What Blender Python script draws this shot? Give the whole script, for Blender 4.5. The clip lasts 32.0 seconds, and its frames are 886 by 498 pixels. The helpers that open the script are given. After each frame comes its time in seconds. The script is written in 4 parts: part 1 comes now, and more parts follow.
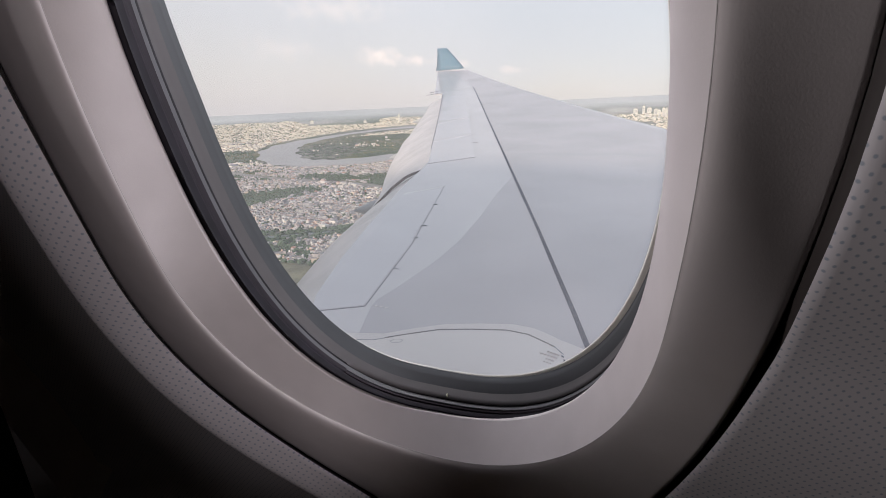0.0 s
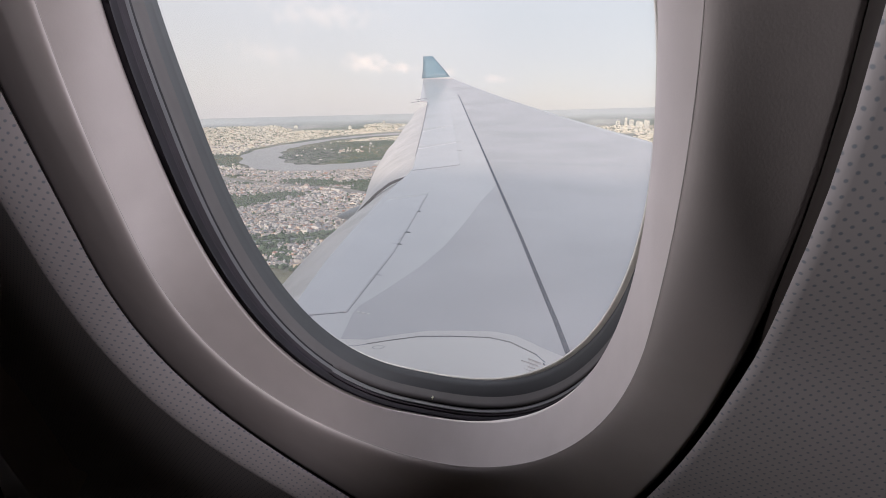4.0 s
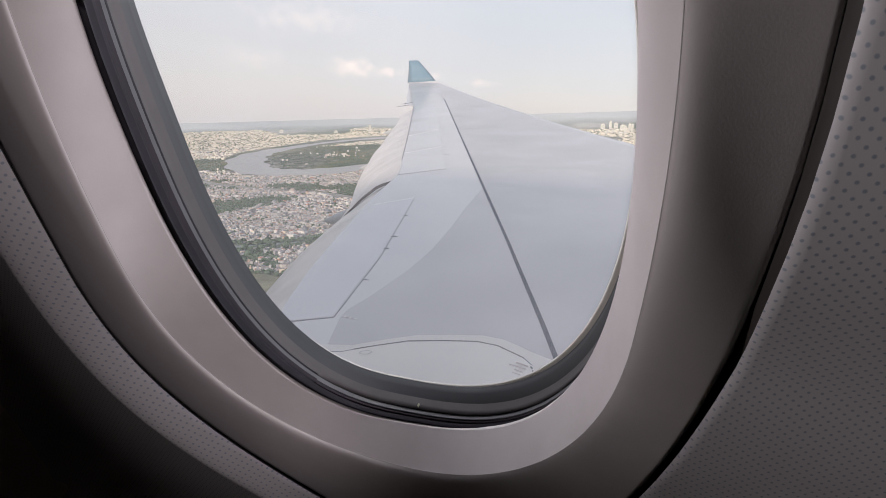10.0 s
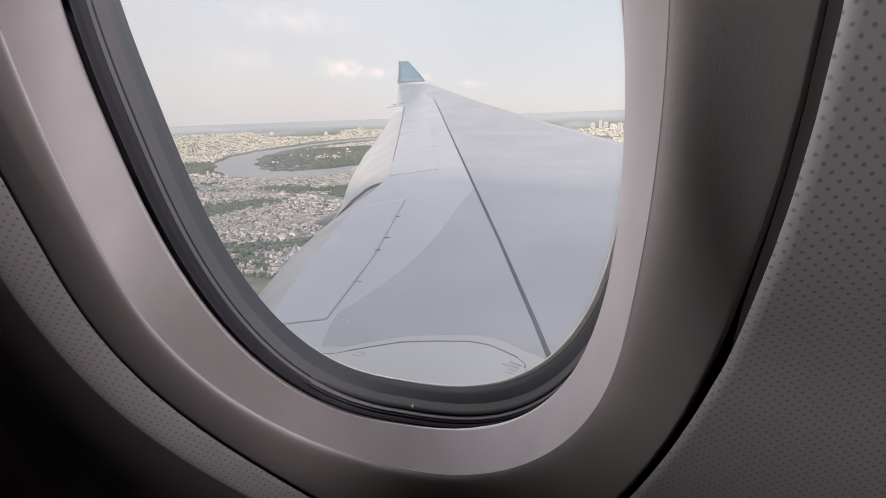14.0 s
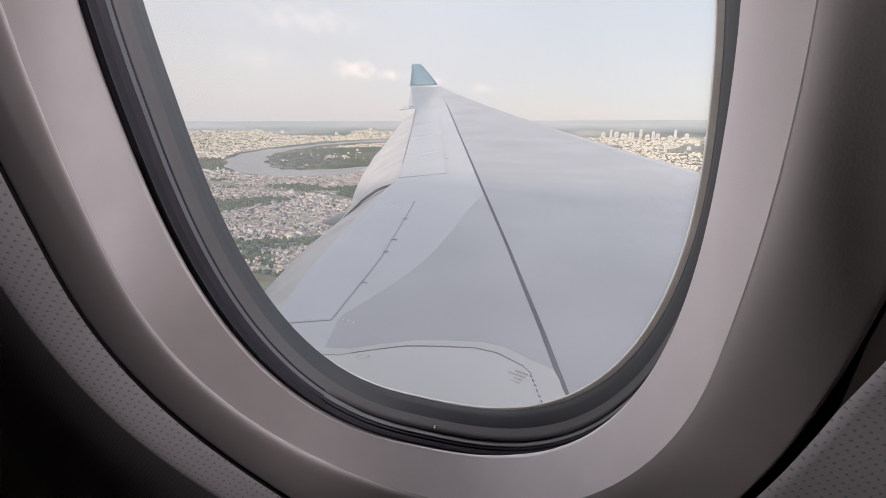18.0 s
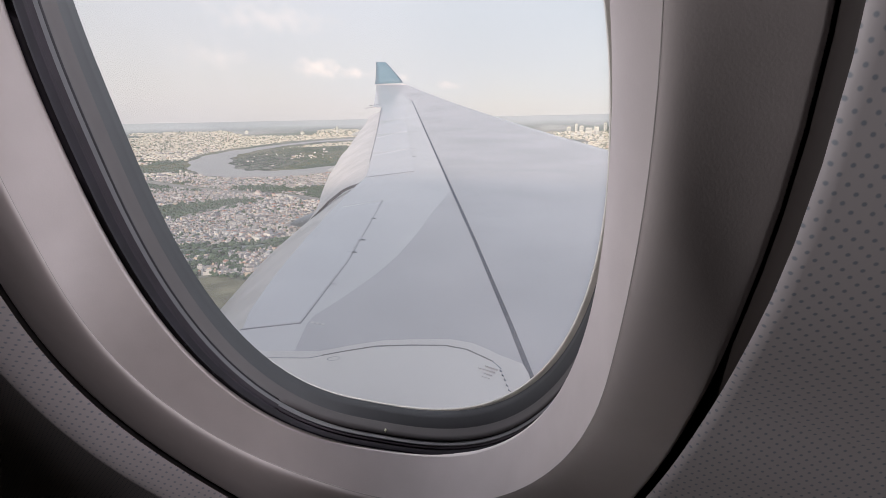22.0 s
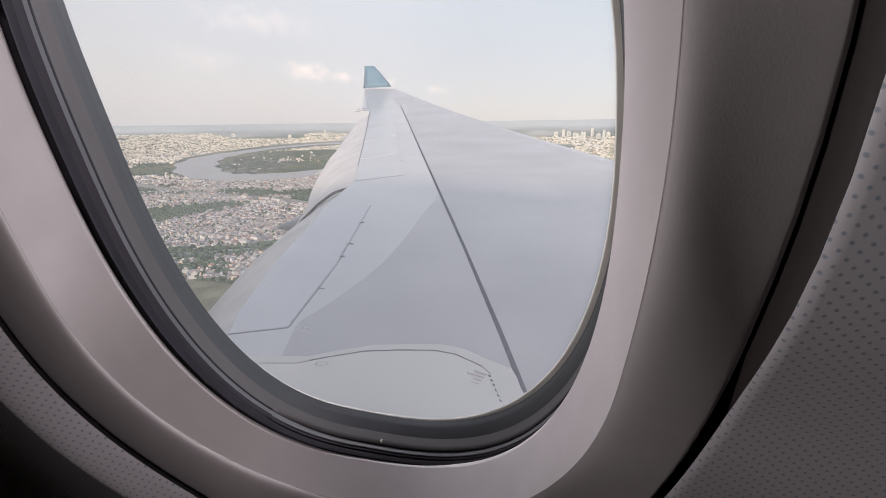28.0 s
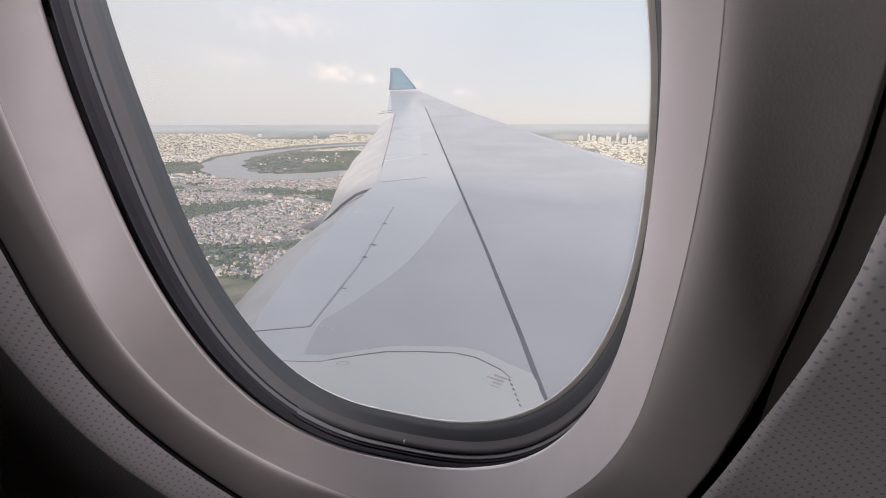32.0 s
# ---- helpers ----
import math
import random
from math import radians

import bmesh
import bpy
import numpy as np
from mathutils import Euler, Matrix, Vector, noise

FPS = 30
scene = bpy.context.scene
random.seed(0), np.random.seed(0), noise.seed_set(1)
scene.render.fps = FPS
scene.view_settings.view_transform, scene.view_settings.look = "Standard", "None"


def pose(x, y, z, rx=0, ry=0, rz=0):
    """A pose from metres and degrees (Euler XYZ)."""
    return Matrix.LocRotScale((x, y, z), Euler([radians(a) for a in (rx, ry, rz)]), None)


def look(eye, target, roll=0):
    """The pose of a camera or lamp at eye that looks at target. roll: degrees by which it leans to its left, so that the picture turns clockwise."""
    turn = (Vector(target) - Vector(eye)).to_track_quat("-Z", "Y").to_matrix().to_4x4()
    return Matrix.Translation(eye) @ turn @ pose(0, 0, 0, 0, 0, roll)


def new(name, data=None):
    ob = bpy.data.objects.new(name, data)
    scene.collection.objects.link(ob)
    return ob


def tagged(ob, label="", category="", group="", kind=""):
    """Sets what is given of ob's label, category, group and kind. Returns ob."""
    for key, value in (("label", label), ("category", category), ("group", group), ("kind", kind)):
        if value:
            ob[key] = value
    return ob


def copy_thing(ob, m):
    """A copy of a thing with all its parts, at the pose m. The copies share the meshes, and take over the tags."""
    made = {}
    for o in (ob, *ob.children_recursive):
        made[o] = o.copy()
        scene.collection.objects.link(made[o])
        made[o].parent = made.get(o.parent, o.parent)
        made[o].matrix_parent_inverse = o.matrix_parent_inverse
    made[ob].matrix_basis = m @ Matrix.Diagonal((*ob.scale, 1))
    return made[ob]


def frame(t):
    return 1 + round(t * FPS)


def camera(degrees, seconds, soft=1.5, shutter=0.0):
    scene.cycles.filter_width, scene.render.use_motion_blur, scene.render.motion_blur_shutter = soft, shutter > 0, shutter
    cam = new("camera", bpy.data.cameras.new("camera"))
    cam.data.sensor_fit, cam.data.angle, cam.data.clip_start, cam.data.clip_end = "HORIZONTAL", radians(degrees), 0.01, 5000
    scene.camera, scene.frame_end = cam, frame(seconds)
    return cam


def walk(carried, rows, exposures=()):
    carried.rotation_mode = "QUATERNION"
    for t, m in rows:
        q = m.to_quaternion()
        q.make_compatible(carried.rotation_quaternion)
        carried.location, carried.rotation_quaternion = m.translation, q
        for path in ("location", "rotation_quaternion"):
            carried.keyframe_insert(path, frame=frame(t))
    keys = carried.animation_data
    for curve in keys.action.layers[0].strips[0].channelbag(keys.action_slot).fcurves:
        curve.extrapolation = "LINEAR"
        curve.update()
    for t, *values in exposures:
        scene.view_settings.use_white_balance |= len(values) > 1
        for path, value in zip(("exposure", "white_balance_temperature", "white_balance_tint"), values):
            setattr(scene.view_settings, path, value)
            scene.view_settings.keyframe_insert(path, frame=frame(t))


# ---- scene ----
# camera, seconds, x, y, z, tilt, lean, heading
cam = camera(76.07, 32.0, soft=0.65)
ROWS = [
    (0, 0.1606, -0.1941, 0.0114, 76.10, 0.31, 26.96),
    (0.5, 0.1604, -0.1959, 0.0106, 76.27, -0.03, 26.53),
    (1, 0.1598, -0.1973, 0.0105, 76.42, -0.36, 26.11),
    (1.5, 0.1598, -0.1987, 0.0107, 76.50, -0.49, 25.88),
    (2, 0.1604, -0.1997, 0.0119, 76.42, 0.05, 25.94),
    (2.5, 0.1600, -0.1997, 0.0112, 76.55, -0.59, 25.85),
    (3, 0.1599, -0.1998, 0.0105, 76.66, -0.82, 25.67),
    (3.5, 0.1597, -0.1998, 0.0100, 76.76, -1.01, 25.33),
    (5.5, 0.1601, -0.1988, 0.0103, 77.05, -0.78, 24.91),
    (6, 0.1601, -0.1989, 0.0099, 77.33, -0.84, 24.81),
    (6.5, 0.1599, -0.1987, 0.0097, 77.53, -1.00, 24.50),
    (7, 0.1595, -0.1985, 0.0097, 77.62, -1.09, 24.30),
    (7.5, 0.1597, -0.1981, 0.0100, 77.66, -1.08, 24.22),
    (8, 0.1601, -0.1974, 0.0111, 77.54, -0.89, 24.17),
    (8.5, 0.1606, -0.1968, 0.0119, 77.30, -0.54, 24.30),
    (9, 0.1603, -0.1967, 0.0118, 77.22, -0.23, 24.19),
    (9.5, 0.1602, -0.1971, 0.0113, 77.33, -0.74, 23.95),
    (10, 0.1602, -0.1973, 0.0114, 77.25, -0.81, 23.84),
    (10.5, 0.1602, -0.1973, 0.0115, 77.03, -0.83, 23.77),
    (11, 0.1603, -0.1974, 0.0116, 77.00, -0.81, 23.72),
    (11.5, 0.1602, -0.1978, 0.0111, 76.97, -0.85, 23.59),
    (12, 0.1603, -0.1980, 0.0112, 76.93, -0.72, 23.52),
    (12.5, 0.1603, -0.1983, 0.0111, 77.07, -0.85, 23.46),
    (13, 0.1605, -0.1984, 0.0112, 77.25, -1.03, 23.30),
    (13.5, 0.1602, -0.1984, 0.0115, 77.23, -0.71, 23.11),
    (14, 0.1608, -0.1983, 0.0121, 77.30, -0.26, 23.03),
    (14.5, 0.1606, -0.1984, 0.0122, 77.52, -0.33, 23.06),
    (16.5, 0.1589, -0.1980, 0.0139, 77.88, -0.60, 22.22),
    (17, 0.1570, -0.1974, 0.0149, 78.04, -0.38, 22.43),
    (17.5, 0.1494, -0.1863, 0.0121, 77.99, -0.40, 23.13),
    (18, 0.1340, -0.1754, 0.0066, 77.68, -2.24, 23.65),
    (18.5, 0.1332, -0.1749, 0.0083, 77.01, -3.06, 23.62),
    (19, 0.1323, -0.1742, 0.0107, 76.76, -1.26, 24.30),
    (19.5, 0.1403, -0.1760, 0.0135, 77.12, -0.60, 23.89),
    (20, 0.1485, -0.1782, 0.0160, 76.94, 1.14, 23.63),
    (20.5, 0.1525, -0.1805, 0.0163, 77.00, 1.01, 22.58),
    (21, 0.1569, -0.1842, 0.0142, 76.95, 0.35, 21.75),
    (21.5, 0.1559, -0.1832, 0.0186, 77.21, -0.56, 21.01),
    (22, 0.1555, -0.1837, 0.0195, 77.48, -1.14, 20.61),
    (22.5, 0.1523, -0.1779, 0.0185, 77.87, -0.88, 20.44),
    (23, 0.1488, -0.1717, 0.0185, 78.19, -0.65, 20.19),
    (23.5, 0.1487, -0.1730, 0.0199, 78.28, -0.56, 19.74),
    (24, 0.1486, -0.1749, 0.0201, 78.25, -0.64, 19.44),
    (24.5, 0.1485, -0.1766, 0.0204, 78.20, -0.87, 19.27),
    (25, 0.1488, -0.1788, 0.0196, 78.16, -1.28, 19.16),
    (25.5, 0.1485, -0.1788, 0.0204, 78.13, -1.46, 19.21),
    (27.5, 0.1483, -0.1814, 0.0192, 77.90, -1.43, 19.32),
    (28, 0.1479, -0.1811, 0.0202, 77.93, -1.56, 19.36),
    (28.5, 0.1487, -0.1820, 0.0197, 77.95, -1.10, 19.61),
    (29, 0.1492, -0.1823, 0.0200, 78.07, -1.03, 19.94),
    (29.5, 0.1496, -0.1823, 0.0213, 78.22, -1.05, 20.32),
    (30, 0.1501, -0.1821, 0.0220, 78.27, -1.17, 20.74),
    (30.5, 0.1489, -0.1824, 0.0221, 78.31, -1.09, 21.14),
    (31, 0.1476, -0.1824, 0.0226, 78.59, -1.31, 21.57),
    (31.5, 0.1467, -0.1836, 0.0209, 78.60, -1.48, 21.70),
    (32, 0.1456, -0.1837, 0.0206, 78.11, -2.26, 21.61),
]
def cam_pose(x, y, z, rx, roll, rz):
    # heading, then tilt, then lean about the view axis
    return pose(x, y, z) @ pose(0, 0, 0, 0, 0, rz) @ pose(0, 0, 0, rx - 90) @ pose(0, 0, 0, 0, roll, 0) @ pose(0, 0, 0, 90)
walk(cam, [(r[0], cam_pose(*r[1:])) for r in ROWS])

# ---- light ----
SUN_EL, SUN_AZ = radians(15), radians(192)      # azimuth clockwise from +y
world = bpy.data.worlds.new("sky")
scene.world = world
world.use_nodes = True
wt = world.node_tree
wn = wt.nodes
sky = wn.new("ShaderNodeTexSky")
sky.sky_type, sky.sun_disc = "NISHITA", False
sky.sun_elevation, sky.sun_rotation = SUN_EL, SUN_AZ
sky.air_density, sky.dust_density, sky.ozone_density = 1.0, 1.0, 1.0
wn["Background"].inputs[1].default_value = 0.12
wt.links.new(sky.outputs[0], wn["Background"].inputs[0])
# thin bright high cloud over the whole sky
wc = wn.new("ShaderNodeTexCoord")
wm = wn.new("ShaderNodeMapping")
wm.inputs["Scale"].default_value = (1.0, 1.0, 3.0)
wt.links.new(wc.outputs["Generated"], wm.inputs["Vector"])
wz = wn.new("ShaderNodeTexNoise")
wz.inputs["Scale"].default_value, wz.inputs["Detail"].default_value = 2.2, 5
wt.links.new(wm.outputs[0], wz.inputs["Vector"])
wr = wn.new("ShaderNodeMapRange")
wr.inputs["From Min"].default_value, wr.inputs["From Max"].default_value = 0.3, 0.7
wr.inputs["To Min"].default_value, wr.inputs["To Max"].default_value = 0.80, 0.96
wt.links.new(wz.outputs[0], wr.inputs["Value"])
wb = wn.new("ShaderNodeBackground")
wb.inputs[0].default_value, wb.inputs[1].default_value = (0.62, 0.605, 0.615, 1), 1.0
wse = wn.new("ShaderNodeSeparateXYZ")
wt.links.new(wc.outputs["Generated"], wse.inputs[0])
wma = wn.new("ShaderNodeMath")
wma.operation = "MULTIPLY_ADD"
wt.links.new(wz.outputs[0], wma.inputs[0])
wma.inputs[1].default_value = 0.30
wmx = wn.new("ShaderNodeMath")
wmx.operation = "MULTIPLY_ADD"
wt.links.new(wse.outputs["X"], wmx.inputs[0])
wmx.inputs[1].default_value = 0.14
wt.links.new(wse.outputs["Z"], wmx.inputs[2])
wt.links.new(wmx.outputs[0], wma.inputs[2])
wra = wn.new("ShaderNodeValToRGB")
wra.color_ramp.elements[0].position, wra.color_ramp.elements[0].color = 0.10, (0.578, 0.545, 0.545, 1)
wra.color_ramp.elements[1].position, wra.color_ramp.elements[1].color = 0.40, (0.48, 0.535, 0.585, 1)
wt.links.new(wma.outputs[0], wra.inputs[0])
wt.links.new(wra.outputs[0], wb.inputs[0])
wx = wn.new("ShaderNodeMixShader")
wt.links.new(wr.outputs[0], wx.inputs[0])
wt.links.new(wn["Background"].outputs[0], wx.inputs[1])
wt.links.new(wb.outputs[0], wx.inputs[2])
# small warm cumulus low over the horizon
def sky_cloud(shader, az, el, wide, high, gain):
    d0 = Vector((-math.sin(radians(az)) * math.cos(radians(el)), math.cos(radians(az)) * math.cos(radians(el)), math.sin(radians(el))))
    mp = wn.new("ShaderNodeMapping")
    mp.vector_type = "TEXTURE"
    mp.inputs["Location"].default_value = d0
    mp.inputs["Rotation"].default_value = (0, 0, radians(az))
    mp.inputs["Scale"].default_value = (radians(wide), 1.0, radians(high))
    wt.links.new(wc.outputs["Generated"], mp.inputs["Vector"])
    ln = wn.new("ShaderNodeVectorMath")
    ln.operation = "LENGTH"
    wt.links.new(mp.outputs[0], ln.inputs[0])
    nz = wn.new("ShaderNodeTexNoise")
    nz.inputs["Scale"].default_value, nz.inputs["Detail"].default_value = 55, 6
    wt.links.new(wc.outputs["Generated"], nz.inputs["Vector"])
    ad = wn.new("ShaderNodeMath")
    ad.operation = "MULTIPLY_ADD"
    wt.links.new(nz.outputs[0], ad.inputs[0])
    ad.inputs[1].default_value = 2.0
    ad.inputs[2].default_value = -1.0
    su = wn.new("ShaderNodeMath")
    su.operation = "SUBTRACT"
    wt.links.new(ln.outputs["Value"], su.inputs[0])
    wt.links.new(ad.outputs[0], su.inputs[1])
    rg = wn.new("ShaderNodeMapRange")
    rg.interpolation_type = "SMOOTHSTEP"
    rg.inputs["From Min"].default_value, rg.inputs["From Max"].default_value = 1.1, -0.3
    rg.inputs["To Min"].default_value, rg.inputs["To Max"].default_value = 0.0, gain
    wt.links.new(su.outputs[0], rg.inputs["Value"])
    cb = wn.new("ShaderNodeBackground")
    cb.inputs[0].default_value, cb.inputs[1].default_value = (0.95, 0.82, 0.72, 1), 1.0
    mxs = wn.new("ShaderNodeMixShader")
    wt.links.new(rg.outputs[0], mxs.inputs[0])
    wt.links.new(shader, mxs.inputs[1])
    wt.links.new(cb.outputs[0], mxs.inputs[2])
    return mxs.outputs[0]
sh = wx.outputs[0]
for c in ((33.0, 5.0, 2.4, 1.1, 0.75), (29.5, 4.5, 2.3, 0.7, 0.6), (20.3, 3.6, 1.6, 0.5, 0.4), (42.0, 5.4, 3.5, 1.2, 0.25), (25.2, 4.2, 1.4, 0.5, 0.4), (37, 9, 6, 1.6, 0.3)):
    sh = sky_cloud(sh, *c)
wt.links.new(sh, wn["World Output"].inputs[0])
sun = new("sun", bpy.data.lights.new("sun", "SUN"))
sun.data.energy, sun.data.angle, sun.data.color = 2.6, radians(3.0), (1, 0.86, 0.68)
sd = Vector((math.sin(SUN_AZ) * math.cos(SUN_EL), math.cos(SUN_AZ) * math.cos(SUN_EL), math.sin(SUN_EL)))
sun.matrix_world = look(sd * 50, (0, 0, 0))
# added fill spot with no fixture, set aft in the cabin, with a soft cone
fill_aft = new("reading_light", bpy.data.lights.new("reading_light", "SPOT"))
fill_aft.data.energy, fill_aft.data.color = 26.0, (1, 0.935, 0.93)
fill_aft.data.spot_size, fill_aft.data.spot_blend, fill_aft.data.shadow_soft_size = radians(28), 0.8, 0.12
fill_aft.matrix_world = look((-1.0, -0.68, 0.02), (0.48, -0.06, 0.03))
# and an added fill spot ahead, with a tall narrow beam
fill_fore = new("reading_light_ahead", bpy.data.lights.new("reading_light_ahead", "SPOT"))
fill_fore.data.energy, fill_fore.data.color = 9.3, (1, 0.905, 0.92)
fill_fore.data.spot_size, fill_fore.data.spot_blend, fill_fore.data.shadow_soft_size = radians(11.5), 0.45, 0.04
fill_fore.matrix_world = look((0.69, -0.52, 0.12), (-0.085, 0.0, -0.02)) @ Matrix.Rotation(radians(17), 4, "Z") @ Matrix.Diagonal((1, 3.0, 1, 1))
# added area lamps outside the window, extra to the sky, to brighten the bezel
sky_fill = new("window_sky_light", bpy.data.lights.new("window_sky_light", "AREA"))
sky_fill.data.shape, sky_fill.data.size, sky_fill.data.size_y = "RECTANGLE", 0.24, 0.06
sky_fill.data.energy, sky_fill.data.color = 0.32, (1, 0.925, 0.98)
sky_fill_aft = new("window_sky_light", bpy.data.lights.new("window_sky_light", "AREA"))
sky_fill_aft.data.shape, sky_fill_aft.data.size, sky_fill_aft.data.size_y = "RECTANGLE", 0.40, 0.30
sky_fill_aft.data.energy, sky_fill_aft.data.color = 0.75, (1, 0.94, 0.97)
sky_fill_fore = new("window_sky_light", bpy.data.lights.new("window_sky_light", "AREA"))
sky_fill_fore.data.shape, sky_fill_fore.data.size, sky_fill_fore.data.size_y = "RECTANGLE", 0.10, 0.34
sky_fill_fore.data.energy, sky_fill_fore.data.color = 0.45, (1, 0.94, 0.95)
scene.view_settings.exposure = 0.3

# ---- materials ----
def mat(name, col, rough=0.5, metal=0.0, var=0.0, scale=20.0, bump=0.0, bscale=200.0, spec=0.5):
    m = bpy.data.materials.new(name)
    m.use_nodes = True
    nt = m.node_tree
    b = nt.nodes["Principled BSDF"]
    b.inputs["Base Color"].default_value = (*col, 1)
    b.inputs["Roughness"].default_value, b.inputs["Metallic"].default_value = rough, metal
    b.inputs["Specular IOR Level"].default_value = spec
    if var or bump:
        tc = nt.nodes.new("ShaderNodeTexCoord")
    if var:
        n = nt.nodes.new("ShaderNodeTexNoise")
        n.inputs["Scale"].default_value, n.inputs["Detail"].default_value = scale, 6
        nt.links.new(tc.outputs["Object"], n.inputs["Vector"])
        r = nt.nodes.new("ShaderNodeValToRGB")
        r.color_ramp.elements[0].position, r.color_ramp.elements[1].position = 0.3, 0.7
        r.color_ramp.elements[0].color = (*[c * (1 - var) for c in col], 1)
        r.color_ramp.elements[1].color = (*[min(1, c * (1 + var)) for c in col], 1)
        nt.links.new(n.outputs[0], r.inputs[0])
        nt.links.new(r.outputs[0], b.inputs["Base Color"])
    if bump:
        n2 = nt.nodes.new("ShaderNodeTexNoise")
        n2.inputs["Scale"].default_value, n2.inputs["Detail"].default_value = bscale, 4
        nt.links.new(tc.outputs["Object"], n2.inputs["Vector"])
        bp = nt.nodes.new("ShaderNodeBump")
        bp.inputs["Strength"].default_value, bp.inputs["Distance"].default_value = bump, 0.002
        nt.links.new(n2.outputs[0], bp.inputs["Height"])
        nt.links.new(bp.outputs[0], b.inputs["Normal"])
    return m

M_BEZEL = mat("bezel_plastic", (0.582, 0.539, 0.549), 0.8, var=0.04, scale=40, bump=0.04, bscale=1200, spec=0.3)
M_SEAM = mat("seam_shadow_grey", (0.36, 0.34, 0.34), 0.6)
# shade on the panel's edge is put into this near-black base colour
M_LIP = mat("panel_lip_shade", (0.028, 0.022, 0.021), 0.6, var=0.1)
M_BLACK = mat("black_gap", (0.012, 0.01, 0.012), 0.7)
M_SEAL = mat("rubber_seal_dark", (0.012, 0.010, 0.015), 0.6, var=0.3, scale=60, spec=0.25)
M_SEAL2 = mat("rubber_seal_grey", (0.095, 0.089, 0.093), 0.65, var=0.06, scale=40, spec=0.25)
M_SEAL3 = mat("rubber_seal_inner", (0.055, 0.057, 0.063), 0.6, var=0.06, scale=30, spec=0.28)
# lining out of view, its brown set for the bounce on the bezel
M_SHELL = mat("hull_lining", (0.26, 0.225, 0.18), 0.8, var=0.1)
# brighter tan for the unseen fore wall, a reflector for the bezel's fore shoulder
M_BOUNCE = mat("fore_bounce_tan", (0.50, 0.39, 0.24), 0.8, var=0.05, scale=4)
M_WING = mat("wing_light_paint", (0.585, 0.53, 0.548), 0.13, var=0.07, scale=0.8)
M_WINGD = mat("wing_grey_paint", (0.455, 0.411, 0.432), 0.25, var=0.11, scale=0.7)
M_FLAP = mat("flap_paint", (0.58, 0.53, 0.54), 0.35, var=0.16, scale=2)
M_DARK = mat("sealant_strip", (0.02, 0.028, 0.055), 0.8, var=0.15, scale=3, spec=0.2)
M_TEAL = mat("winglet_teal_paint", (0.075, 0.185, 0.265), 0.5, var=0.05, scale=3)
M_WHITE2 = mat("fairing_white_paint", (0.635, 0.563, 0.553), 0.35, var=0.03, scale=2)
M_LINE = mat("panel_gap", (0.20, 0.20, 0.23), 0.8, spec=0.2)
M_STREAK = mat("oil_streak", (0.60, 0.535, 0.525), 0.5)
M_SEALP = mat("rubber_seal_plum", (0.015, 0.010, 0.016), 0.5, var=0.3, scale=50, spec=0.3)
M_RIB = mat("seal_rib_grey", (0.10, 0.10, 0.11), 0.5, var=0.1)
M_RIM = mat("sealant_and_highlight", (0.50, 0.475, 0.435), 0.6, var=0.1, scale=80)
M_PIN = mat("pin_pale", (0.4, 0.37, 0.28), 0.4)
M_SPOIL = mat("spoiler_paint", (0.595, 0.545, 0.572), 0.16, var=0.04, scale=1.5)
M_BROWN = mat("gap_brown", (0.09, 0.075, 0.07), 0.7, var=0.2)
M_CANOE = mat("fairing_grey_paint", (0.42, 0.42, 0.44), 0.45, var=0.05)
M_STOP = mat("light_stop_black", (0.012, 0.011, 0.012), 0.9)

# ---- mesh helpers ----
def mesh_object(name, verts, faces, material, parent=None, label="", smooth=False):
    me = bpy.data.meshes.new(name)
    me.from_pydata([tuple(v) for v in verts], [], faces)
    me.validate()
    if smooth:
        me.shade_smooth()
    me.materials.append(material)
    ob = new(name, me)
    if parent:
        ob.parent = parent
    if label:
        ob["label"] = label
    return ob


